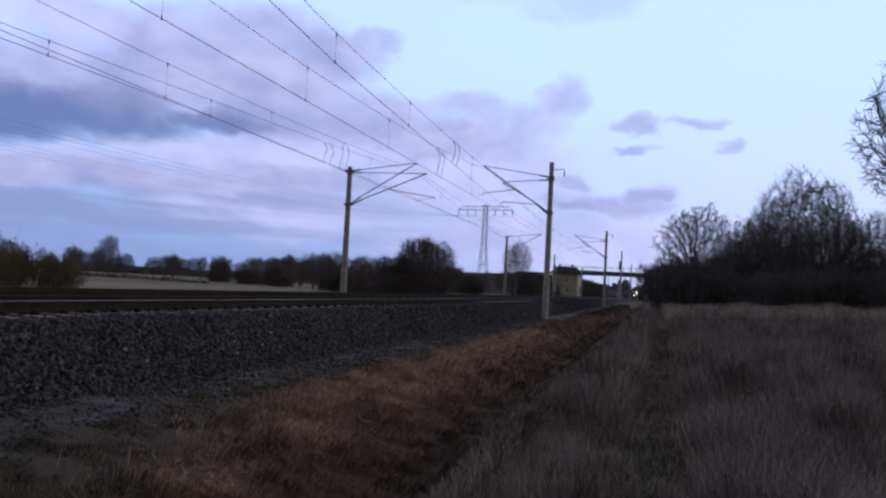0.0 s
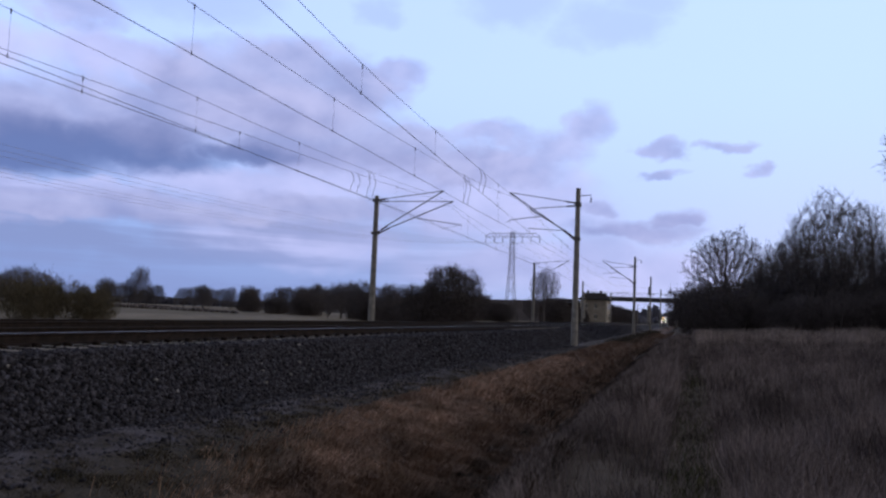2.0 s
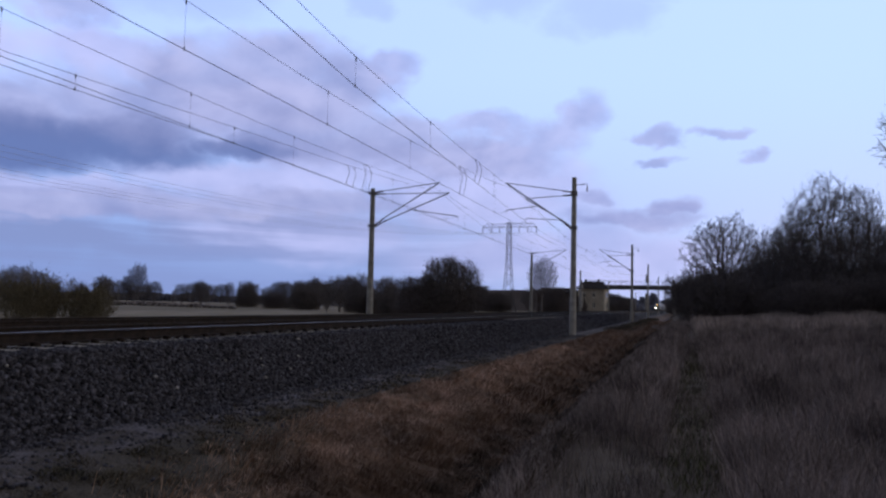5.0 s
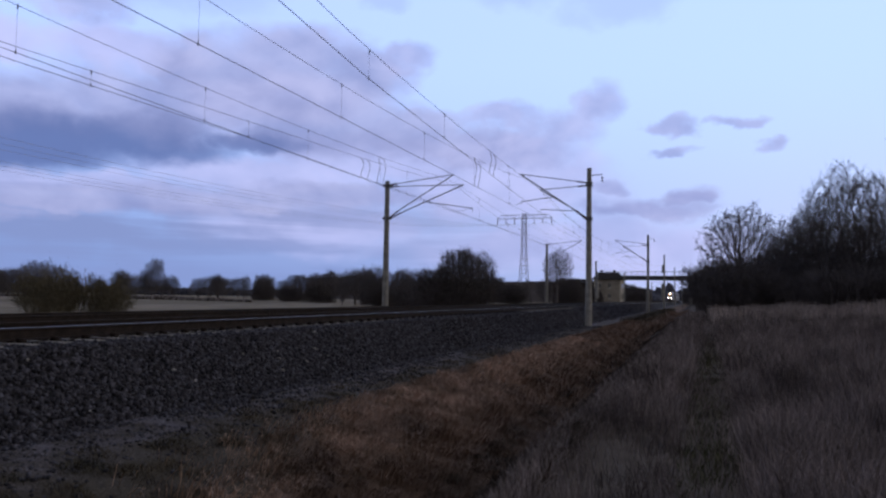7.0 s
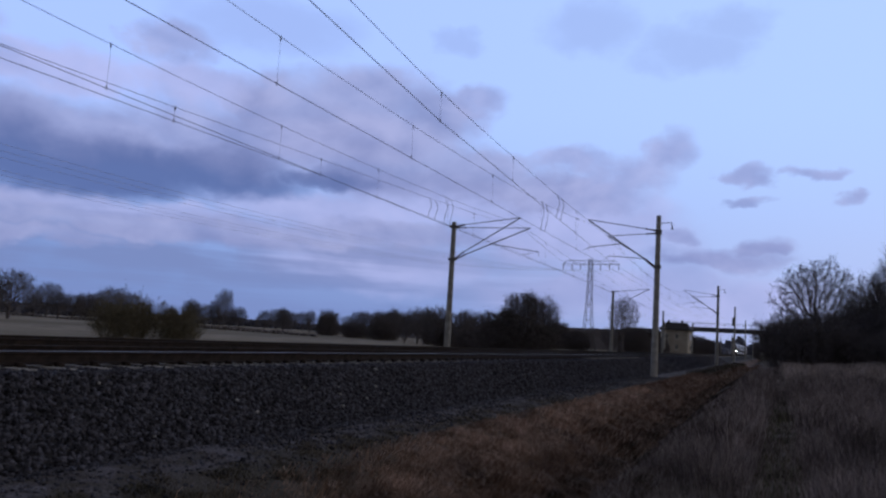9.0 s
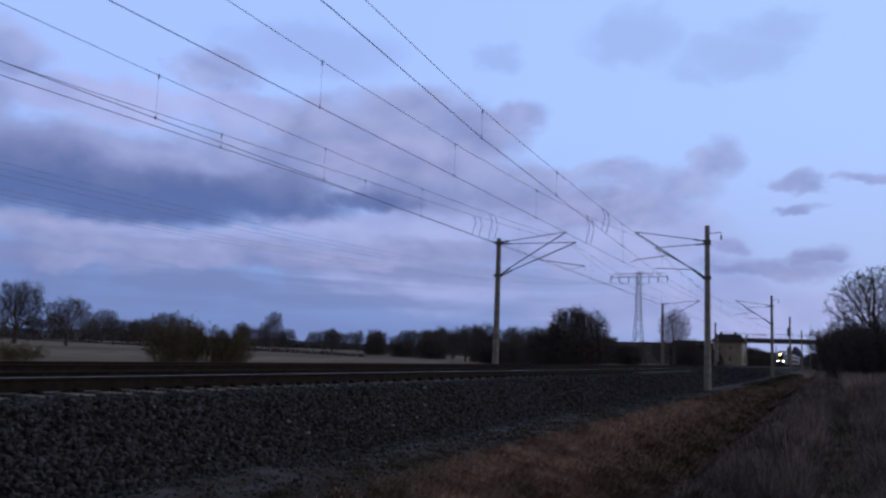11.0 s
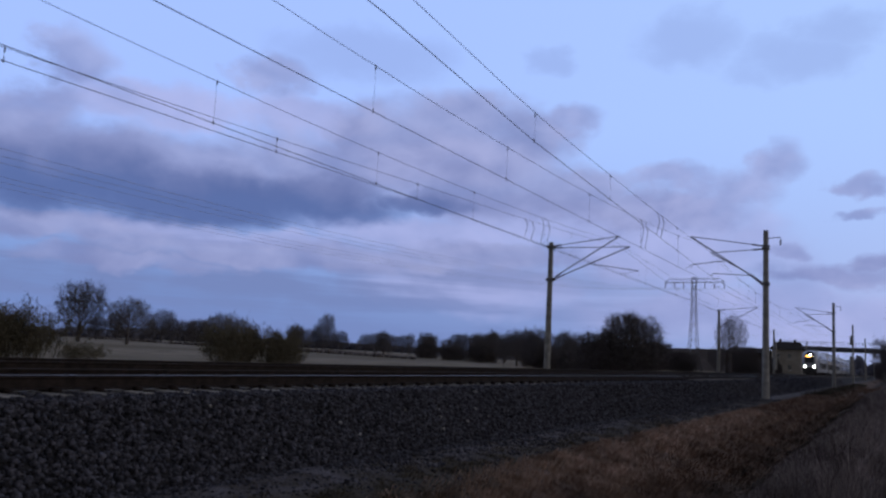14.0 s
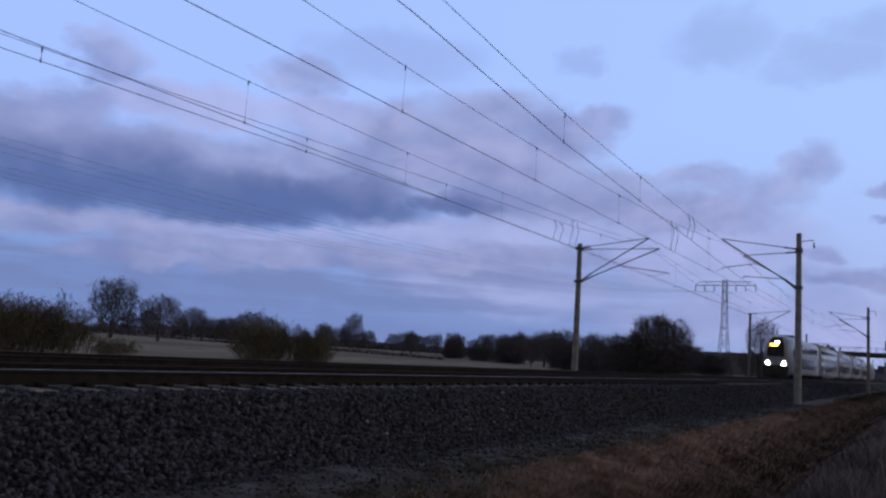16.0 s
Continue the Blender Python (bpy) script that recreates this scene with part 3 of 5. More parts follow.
def mast(x, y, base_z, top_z, side, arms, hook=False, tension=False, contact=5.42, thick=1.0):
    """A spun-concrete mast; arms: (foot height, tie height, reach, tip height, yaw, long)."""
    m = empty("catenary_mast", x, y, base_z,
              "tall tapered concrete catenary mast with two tubular bracket arms" if arms else "slim concrete catenary mast with a tensioning wheel and weights",
              "catenary mast", "catenary masts")
    h = top_z - base_z
    bm = tube(bmesh.new(), (0, 0, -0.4), (0, 0, h), 0.2 * thick, 0.135 * thick, 14)
    part("pole", bm, CONCRETE, m)
    part("cap", tube(bmesh.new(), (0, 0, h), (0, 0, h + 0.05), 0.15 * thick, 0.11, 12), STEEL, m)
    part("footing", boxed(-0.42, 0.42, -0.42, 0.42, -0.6, 0.06, 0.04), CONCRETE, m)
    for foot, top, reach, tip, yaw, low in arms:
        cantilever(m, side, foot - base_z, top - base_z, reach, tip - base_z, yaw, contact - base_z, low)
    for z in sorted({round(a[0] - base_z, 2) for a in arms} | {round(a[1] - base_z, 2) for a in arms}):
        part("clamp", boxed(-0.2, 0.2, -0.2, 0.2, z - 0.05, z + 0.05, 0.02), STEEL, m)
    if hook:
        bm = tube(bmesh.new(), (-side * 0.1, 0, h - 0.4), (-side * 0.75, 0, h - 0.35), 0.022)
        tube(bm, (-side * 0.75, 0, h - 0.35), (-side * 0.75, 0, h - 0.5), 0.014)
        ob = part("line_bracket", bm, STEEL, m)
        part("insulator", insulator(bmesh.new(), (-side * 0.75, 0, h - 0.5), (-side * 0.75, 0, h - 0.8), 0.06), INSULATOR, ob)
    if tension:
        bm = tube(bmesh.new(), (side * 0.2, -0.25, h - 2.2), (side * 0.32, -0.25, h - 2.2), 0.42, 0.42, 20)
        part("tension_wheel", bm, STEEL, m, "spoked steel tensioning wheel")
        part("weight_stack", tube(bmesh.new(), (side * 0.28, -0.3, 1.6), (side * 0.28, -0.3, 4.6), 0.26, 0.26, 12), CONCRETE, m, "stack of round concrete weights")
        part("weight_rope", tube(bmesh.new(), (side * 0.28, -0.3, 4.6), (side * 0.28, -0.3, h - 2.2), 0.015, 0.015, 5), STEEL, m)
        part("guard_tube", tube(bmesh.new(), (side * 0.26, -0.25, h - 3.4), (side * 0.26, -0.25, h - 1.9), 0.2, 0.16, 10), STEEL, m)
    return m


R_ARMS = [(5.1, 7.25, 4.0, 7.72, -0.28, False), (5.2, 7.1, 3.2, 7.05, 0.30, False)]
L_ARMS = [(5.05, 7.0, 4.5, 7.36, -0.22, False), (5.0, 6.92, 4.5, 7.08, 0.27, True)]
MASTS_R = [(-6.0, 46.9, -1.28, 8.08), (-5.75, 101.0, -1.2, 8.35), (-5.8, 153.0, -1.2, 8.75), (-5.8, 224.0, -1.2, 9.2), (-5.8, 330.0, -1.2, 8.2), (-5.8, 390.0, -1.2, 8.2)]
MASTS_L = [(-17.4, 43.8, -1.0, 7.2), (-17.4, 96.5, -1.0, 7.0), (-17.4, 146.0, -1.0, 7.2), (-17.4, 205.0, -1.0, 7.2), (-17.4, 330.0, -1.0, 7.2)]


def build_masts():
    for k, (x, y, b, t) in enumerate(MASTS_R):
        mast(x, y, b, t, -1, [] if k in (2, 3) else R_ARMS[:2 if k < 2 else 1], hook=k < 2, tension=k == 2)
    for k, (x, y, b, t) in enumerate(MASTS_L):
        mast(x, y, b, t, 1, [] if k == 2 else L_ARMS[:2 if k < 1 else 1], tension=k == 2)


build_masts()


def overhead_line(label, contact, messenger, droppers, jumpers=()):
    """contact: (x, y, z) corners of the lower wire; messenger: a function of y for its x and z."""
    line = empty("overhead_line", 0, 0, 0, label, "overhead wire", "overhead wires")
    part("contact_wire", path_tube(bmesh.new(), contact, 0.0085), COPPER, line, "taut dark copper contact wire")
    ys = np.concatenate([np.arange(-60, 110, 3.0), np.arange(110, 600, 12.0)])
    part("messenger_wire", path_tube(bmesh.new(), [messenger(y) for y in ys], 0.0068), COPPER, line, "sagging dark messenger wire")
    cx = [p[1] for p in contact]
    for y in droppers:
        x = float(np.interp(y, cx, [p[0] for p in contact]))
        z = float(np.interp(y, cx, [p[2] for p in contact]))
        a = Vector(messenger(y))
        bm = tube(bmesh.new(), (x, y, z), a, 0.003, 0.003, 5)
        tube(bm, (x, y, z - 0.03), (x, y, z + 0.07), 0.018, 0.01, 6)
        tube(bm, a + Vector((0, 0, -0.08)), a + Vector((0, 0, 0.03)), 0.016, 0.016, 6)
        part("dropper", bm, COPPER, line)
    for y in jumpers:
        x = float(np.interp(y, cx, [p[0] for p in contact]))
        z = float(np.interp(y, cx, [p[2] for p in contact]))
        a = Vector(messenger(y))
        for off in (0.0, 0.7):
            pts = [a.lerp(Vector((x, y, z)), k / 12) + Vector((0.1 * math.sin(k / 12 * 3.1416), off + 0.1 * math.sin(k / 12 * 6.2832), 0)) for k in range(13)]
            part("jumper_cable", path_tube(bmesh.new(), pts, 0.011), COPPER, line, "loose curved connecting cable")
    return line


def sagging(points, sag_z, tip_z, supports):
    """x by the given (y, x) pairs; z hangs between the supports."""
    ys, xs = [p[0] for p in points], [p[1] for p in points]

    def at(y):
        k = max(i for i, s in enumerate(supports) if s <= y or i == 0)
        a = supports[k]
        b = supports[k + 1] if k + 1 < len(supports) else a + 55
        u = min(1.0, max(0.0, (y - a) / (b - a)))
        low = sag_z if y < 60 else sag_z + 0.15
        return (float(np.interp(y, ys, xs)), float(y), low + (tip_z - low) * (2 * u - 1) ** 2)
    return at


def build_wires():
    sup_r = [-60, -7, 46.9, 101, 153, 205, 260, 330, 390, 450, 510, 570]
    sup_l = [-62, -8, 43.8, 96.5, 146, 205, 260, 330, 390, 450, 510, 570]
    zig = [-0.1, 0.35, -0.35]
    near = [(NEAR_X + 0.1, -60, 5.42), (NEAR_X + 0.1, 46.9, 5.42)] + [(NEAR_X + zig[k % 3], y, 5.42) for k, y in enumerate(sup_r[3:])]
    overhead_line("overhead wires with droppers above the railway track", near,
                  sagging([(p[1], p[0]) for p in near], 6.34, 7.45, sup_r), [-4, 4.5, 13.4, 20.1, 27.2, 34, 41, 52, 60, 68, 76, 84, 92], [34.0])
    far = [(FAR_X + 0.05, -60, 5.42), (FAR_X + 0.05, 43.8, 5.42)] + [(FAR_X - zig[k % 3], y, 5.42) for k, y in enumerate(sup_l[3:])]
    overhead_line("overhead wires with droppers above the far track", far,
                  sagging([(p[1], p[0]) for p in far], 6.38, 7.2, sup_l), [-3, 4, 12.9, 19.6, 26, 33, 50, 58, 66, 74, 82, 90], [32.6])
    # the second pair of each track, which runs out sideways to its anchor
    out = [(-4.2, -60, 5.75), (-6.45, 9.3, 5.42), (-7.1, 16.6, 5.42), (-7.72, 28, 5.42), (-8.7, 46.9, 5.42), (NEAR_X + 0.3, 101, 5.42), (NEAR_X - 0.9, 125, 5.9), (-6.1, 153, 6.6)]
    overhead_line("overhead wires drawing aside towards their anchor mast", out,
                  sagging([(p[1], p[0]) for p in out[:6]], 6.02, 6.8, [-35, 46.9, 101, 153]), [5.0, 16.6, 23.5, 35, 60, 70, 80, 90], [30.6])
    out = [(-16.5, -60, 5.42), (-14.3, 7.6, 5.42), (-13.83, 15.5, 5.42), (-13.45, 22.4, 5.42), (-13.2, 43.8, 5.42), (FAR_X - 0.3, 96.5, 5.42), (-15.5, 125, 5.9), (-17.2, 146, 6.6)]
    overhead_line("second overhead wires above the far track", out,
                  sagging([(p[1], p[0]) for p in out[:6]], 5.64, 6.9, [-40, 43.8, 96.5, 146]), [8.4, 15.5, 22, 36, 58, 70, 82], [30.6])


build_wires()


# ---- power line ----
def pylon(x, y, turn, label):
    p = empty("power_pylon", x, y, -1.0, label, "power pylon", "power pylons", turn)
    h = 27.6
    def half(z):
        return float(np.interp(z, [0, 9, 16, h], [1.75, 1.1, 0.72, 0.55]))
    levels = [0, 3.2, 6.2, 9, 11.4, 13.6, 15.7, 17.6, 19.4, 21.1, 22.7, 24.3, 25.9, h]
    for sx in (-1, 1):
        for sy in (-1, 1):
            part("leg", path_tube(bmesh.new(), [(sx * half(z), sy * half(z), z) for z in levels], 0.085, 4), STEEL, p)
    for face in range(4):
        bm = bmesh.new()
        q = Matrix.Rotation(face * math.pi / 2, 3, "Z")
        for k, (a, b) in enumerate(zip(levels, levels[1:])):
            s = 1 if k % 2 else -1
            tube(bm, q @ Vector((-s * half(a), half(a), a)), q @ Vector((s * half(b), half(b), b)), 0.045, 0.045, 4)
            tube(bm, q @ Vector((-half(b), half(b), b)), q @ Vector((half(b), half(b), b)), 0.04, 0.04, 4)
        part("bracing", bm, STEEL, p)
    arm = bmesh.new()
    for sy in (-0.5, 0.5):
        tube(arm, (-9.0, sy * 0.3, 26.1), (9.0, sy * 0.3, 26.1), 0.07, 0.07, 4)
        tube(arm, (-7.6, sy * 0.3, 27.2), (7.6, sy * 0.3, 27.2), 0.055, 0.055, 4)
        for ex in (-1, 1):
            tube(arm, (ex * 7.6, sy * 0.3, 27.2), (ex * 9.0, sy * 0.3, 26.1), 0.04, 0.04, 4)
        for k in range(10):
            a, b = -7.0 + 1.4 * k, -6.3 + 1.4 * k
            tube(arm, (a, sy * 0.3, 27.2), (b, sy * 0.3, 26.1), 0.018, 0.018, 4)
            tube(arm, (b, sy * 0.3, 26.1), (a + 1.4, sy * 0.3, 27.2), 0.018, 0.018, 4)
    ob = part("crossarm", arm, STEEL, p, "wide steel lattice crossarm")
    for ox in POWER_OFFSETS:
        part("insulator", insulator(bmesh.new(), (ox, 0, 26.0), (ox, 0, 24.3), 0.16), INSULATOR, ob)
    return p


POWER_OFFSETS = (-8.8, -6.0, -3.2, 3.2, 6.0, 8.8)


def build_power_line():
    a, b = Vector((-51.3, 244.7, 23.3)), Vector((-86, -60, 23.3))
    turn = math.degrees(math.atan2(-(b - a).x, (b - a).y)) + 180
    pylon(a.x, a.y, turn, "grey lattice power pylon with one wide crossarm in a field")
    pylon(b.x, b.y, turn, "grey lattice power pylon with one wide crossarm in a field")
    side = Vector((math.cos(radians(turn)), math.sin(radians(turn)), 0))
    line = empty("power_line", 0, 0, 0, "six thin sagging high-voltage conductors", "power line")
    c = Vector((-38, 560, 23.3))
    for o in POWER_OFFSETS:
        for p, q, sag in ((a, b, 8.6), (a, c, 9.0)):
            pts = [p.lerp(q, u) + side * o + Vector((0, 0, -sag * 4 * u * (1 - u))) for u in np.linspace(0, 1, 40)]
            part("conductor", path_tube(bmesh.new(), pts, 0.015), STEEL, line)


build_power_line()


# ---- bridge, road bank and house ----
def build_bridge():
    b = empty("road_bridge", 0, 290, 0, "concrete road bridge with steel railing over the railway", "bridge")
    part("deck", boxed(-30, 12, -4, 4, 7.3, 8.4, 0.1), GIRDER, b)
    part("edge_beam", boxed(-30.2, 12.2, -4.35, -4.0, 7.55, 8.75, 0.04), GIRDER, b)
    for x in (-26.5, -2.2, 9.0):
        part("pier", boxed(x - 0.5, x + 0.5, -3.4, 3.4, -1.2, 7.32, 0.1), CONCRETE, b)
    rail = part("railing", tube(bmesh.new(), (-30, -4.1, 10.2), (12, -4.1, 10.2), 0.05), GIRDER, b, "thin steel railing")
    for k in range(22):
        part("baluster", tube(bmesh.new(), (-30 + 2 * k, -4.1, 8.4), (-30 + 2 * k, -4.1, 10.2), 0.05, 0.05, 5), STEEL, rail)
    part("middle_bar", tube(bmesh.new(), (-30, -4.1, 9.65), (12, -4.1, 9.65), 0.035), STEEL, rail)


def build_road_bank():
    for x0, x1, tops, label in ((-170, -29.5, (-1.0, 2.5, 5.2, 6.3, 6.6), "road embankment overgrown with brown scrub"),
                                (11.5, 150, (8.4, 7.5, 6.5, 4.0, -1.0), "road embankment overgrown with brown scrub")):
        bm = bmesh.new()
        xs = np.linspace(x0, x1, 60)
        tz = np.interp(xs, np.linspace(x0, x1, 5), tops)
        prof = (-16, -8, -4.2, 4.2, 16)
        rows = []
        for x, t in zip(xs, tz):
            j = [noise.noise(Vector((x * 0.3, k * 5.0, 0))) * 0.35 for k in range(5)]
            rows.append([bm.verts.new((x, 290 + prof[0], -1.1)), bm.verts.new((x, 290 + prof[1], -1 + (t + 1) * 0.6 + j[1])),
                         bm.verts.new((x, 290 + prof[2], t + j[2])), bm.verts.new((x, 290 + prof[3], t + j[3])), bm.verts.new((x, 290 + prof[4], -1.1))])
        for a, b in zip(rows, rows[1:]):
            for k in range(4):
                bm.faces.new((a[k], b[k], b[k + 1], a[k + 1]))
        tagged(part("road_bank", bm, DEAD_LEAF), label, "embankment", kind="structure")


def window(parent, x, y, z, w, h, nx, ny):
    """A framed window on a wall whose outside faces (nx, ny)."""
    ang = math.degrees(math.atan2(ny, nx)) + 90
    win = part("window", boxed(-w / 2, w / 2, -0.05, 0.06, -h / 2, h / 2), FRAME_WOOD, parent)
    win.matrix_basis = pose(x, y, z, 0, 0, ang)
    for sx in (-1, 1):
        part("pane", boxed(sx * w / 4 - w / 4 + 0.06, sx * w / 4 + w / 4 - 0.06, -0.07, -0.04, -h / 2 + 0.08, h / 2 - 0.08), WINDOW_GLASS, win)
    part("sill", boxed(-w / 2 - 0.1, w / 2 + 0.1, -0.2, 0.0, -h / 2 - 0.1, -h / 2), PALE_STUCCO, win)


def hip_roof(x0, x1, y0, y1, z0, z1, inset):
    bm = bmesh.new()
    c = [bm.verts.new(p) for p in ((x0, y0, z0), (x1, y0, z0), (x1, y1, z0), (x0, y1, z0))]
    d = [bm.verts.new(p) for p in ((x0, y0, z0 - 0.2), (x1, y0, z0 - 0.2), (x1, y1, z0 - 0.2), (x0, y1, z0 - 0.2))]
    ym = (y0 + y1) / 2
    r = [bm.verts.new((x0 + inset, ym, z1)), bm.verts.new((x1 - inset, ym, z1))]
    bm.faces.new((c[0], c[1], r[1], r[0]))
    bm.faces.new((c[2], c[3], r[0], r[1]))
    bm.faces.new((c[1], c[2], r[1]))
    bm.faces.new((c[3], c[0], r[0]))
    for k in range(4):
        bm.faces.new((d[k], d[(k + 1) % 4], c[(k + 1) % 4], c[k]))
    bm.faces.new(d[::-1])
    return bm


def build_house():
    h = empty("house", -24.0, 228, -1.0, "two-storey cream stucco house with a dark hipped roof beside the railway", "house")
    part("wall", boxed(-3.7, 3.7, 0, 9, -0.4, 7.0), STUCCO, h)
    part("plinth", boxed(-3.78, 3.78, -0.08, 9.08, -0.4, 0.7), BRICK_WALL, h, "dark brick plinth")
    for x in (-3.72, 3.35):
        part("corner_strip", boxed(x, x + 0.4, -0.06, 0.4, 0.7, 6.95), PALE_STUCCO, h, "pale corner strip")
    part("cornice", boxed(-3.9, 3.9, -0.2, 9.2, 6.8, 7.1, 0.04), PALE_STUCCO, h)
    roof = part("roof", hip_roof(-4.3, 4.3, -0.6, 9.6, 7.1, 9.1, 1.6), ROOF_TILE, h, "dark tiled hipped roof")
    for x in (-2.4, 1.2):
        part("chimney", boxed(x, x + 0.6, 4.2, 4.9, 8.4, 9.7, 0.03), BRICK_WALL, roof, "dark brick chimney")
    for z in (2.3, 5.2):
        for x in (-2.1, 0.6):
            window(h, x, 0, z, 0.8, 1.4, 0, -1)
        for y in (2.0, 4.6, 7.2):
            window(h, 3.7, y, z, 1.0, 1.6, 1, 0)
    s = empty("shed", -34.0, 232, -1.0, "low dark outbuilding with a shallow roof beside the house", "shed")
    part("wall", boxed(-6, 5.2, 0, 8, -0.3, 5.6), BRICK_WALL, s)
    part("roof", hip_roof(-6.4, 5.6, -0.4, 8.4, 5.85, 7.2, 1.0), ROOF_TILE, s)
    part("door", boxed(-1.4, 1.4, -0.06, 0.02, -0.2, 2.8), FRAME_WOOD, s)


build_bridge()
build_road_bank()
build_house()


# ---- trees and shrubs ----
def grow(seed, height, trunk_r, counts, trunk=0.3, ratio=0.62, angle=(35, 62), up=0.15, twig=0.01, stems=1, stem_spread=0.0, wob=0.16, start=0.35, low=0.55):
    """Tapered limbs; each carries counts[level] smaller ones. Returns the segments of trunk and limbs, and those of the twigs."""
    r = random.Random(seed)
    thick, thin = [], []

    def limb(p, d, length, rad, level):
        last = level == len(counts)
        steps = 2 if last else 4
        end = max(twig, rad * (0.3 if level else 0.5))
        pts = [p]
        for k in range(steps):
            d = (d + Vector((r.uniform(-wob, wob), r.uniform(-wob, wob), r.uniform(-wob, wob) + up * 0.35))).normalized()
            q = p + d * (length / steps)
            ra, rb = rad + (end - rad) * k / steps, rad + (end - rad) * (k + 1) / steps
            (thick if level < 2 else thin).append((p, q, ra, rb))
            p = q
            pts.append(p)
        if last:
            return
        for k in range(counts[level]):
            u = start + (1 - start) * (k + r.random()) / counts[level] if level else (low if stems == 1 else 0.2) + (1 - low if stems == 1 else 0.8) * (k + 0.5) / counts[level]
            i = min(steps - 1, int(u * steps))
            q = pts[i].lerp(pts[i + 1], u * steps - i)
            dd = (pts[i + 1] - pts[i]).normalized()
            t = radians(r.uniform(*angle))
            o = dd.orthogonal().normalized()
            o.rotate(Matrix.Rotation(k * 2.4 + r.uniform(-0.5, 0.5), 3, dd))
            nd = (dd * math.cos(t) + o * math.sin(t) + Vector((0, 0, up))).normalized()
            limb(q, nd, length * (ratio if level or stems > 1 or low < 0.5 else 0.95) * r.uniform(0.75, 1.15) * (1.12 - 0.35 * u), max(twig, (rad + (end - rad) * u) * 0.6), level + 1)

    for _ in range(stems):
        a, s = r.uniform(0, math.tau), stem_spread * math.sqrt(r.random())
        base = Vector((s * math.cos(a), s * math.sin(a), -0.2))
        lean = Vector((math.cos(a), math.sin(a), 0)) * (0.35 * s / max(stem_spread, 0.01))
        limb(base, (Vector((0, 0, 1)) + lean).normalized(), height * trunk * (r.uniform(0.8, 1.08) if stems > 1 else 1.0), trunk_r, 0)
    k = height / max(s[1].z for s in thin)
    return [[(a * k, b * k, ra, rb) for a, b, ra, rb in seg] for seg in (thick, thin)]


def branch_out(seed, crown, fork, stems=1, spread=0.0, points=1400, step=0.38, twig=0.012, sprigs=2, sprig=0.5, rise=0.12, ragged=0.25):
    """Limbs that reach for points strewn through an uneven rounded crown (its middle height, half width, half height).
    Returns the segments of trunk and limbs, and those of the twigs."""
    g = np.random.default_rng(seed)
    mid, wide, tall = crown
    d = g.normal(0, 1, (points, 3))
    d /= np.linalg.norm(d, axis=1)[:, None]
    lumps = np.array([1 + ragged * noise.noise(Vector(v * 1.9) + Vector((seed, 0, 0))) for v in d])
    aim = d * (lumps * g.random(points) ** 0.42)[:, None] * np.array([wide, wide, tall]) + np.array([0, 0, mid])
    aim = aim[aim[:, 2] > 0.12 * fork + 0.3]
    pos, parent = [], []
    for k in range(stems):
        a, rad = g.uniform(0, math.tau), spread * math.sqrt((k + 0.5) / stems) if stems > 1 else 0.0
        p, lean = np.array([rad * math.cos(a), rad * math.sin(a), -0.2]), np.array([math.cos(a), math.sin(a), 0]) * (0.25 if stems > 1 else 0.0)
        pos.append(p)
        parent.append(-1)
        while pos[-1][2] < fork * (1.0 if stems == 1 else g.uniform(0.8, 1.1)):
            w = lean + np.array([g.normal(0, 0.07), g.normal(0, 0.07), 1.0])
            pos.append(pos[-1] + w / np.linalg.norm(w) * step)
            parent.append(len(pos) - 2)
    near, gap = np.zeros(len(aim), int), np.full(len(aim), 1e9)
    first = 0
    for _ in range(70):
        fresh = np.array(pos[first:])
        dist = np.sqrt(sum((aim[:, None, c] - fresh[None, :, c]) ** 2 for c in range(3)))
        best = dist.argmin(1)
        m = dist[np.arange(len(aim)), best]
        near, gap = np.where(m < gap, best + first, near), np.minimum(m, gap)
        keep = gap > step * 1.3
        aim, near, gap = aim[keep], near[keep], gap[keep]
        if not len(aim):
            break
        first = len(pos)
        here = np.array(pos)
        way = aim - here[near]
        way /= np.linalg.norm(way, axis=1)[:, None]
        total = np.zeros((first, 3))
        np.add.at(total, near, way)
        for i in np.unique(near):
            v = total[i] / (np.linalg.norm(total[i]) + 1e-6) + g.normal(0, 0.16, 3) + np.array([0, 0, rise])
            pos.append(pos[i] + v / np.linalg.norm(v) * step)
            parent.append(int(i))
    n = len(pos)
    area, kids = np.zeros(n), np.zeros(n, int)
    for i in range(n - 1, -1, -1):
        area[i] = max(area[i], twig ** 2.1)
        if parent[i] >= 0:
            area[parent[i]] += area[i]
            kids[parent[i]] += 1
    rad = area ** (1 / 2.1)
    thick, thin = [], []
    for i in range(n):
        k = parent[i]
        if k < 0:
            if stems > 1:       # the stems share one rootstock
                thick.append((Vector((0, 0, -0.3)), Vector(pos[i]), rad[i], rad[i]))
            continue
        ra = rad[k] if kids[k] == 1 else min(rad[k], rad[i] * 1.25)
        (thick if rad[i] > twig * 3.2 else thin).append((Vector(pos[k]), Vector(pos[i]), ra, rad[i]))
        if rad[i] < twig * 2.6:
            along = (pos[i] - pos[k]) / step
            for _ in range(sprigs):
                v = along + g.normal(0, 0.6, 3) + np.array([0, 0, 0.25])
                end = pos[i] + v / np.linalg.norm(v) * sprig * g.uniform(0.4, 1.3)
                thin.append((Vector(pos[i]), Vector(end), twig * 0.8, twig * 0.45))
    return thick, thin


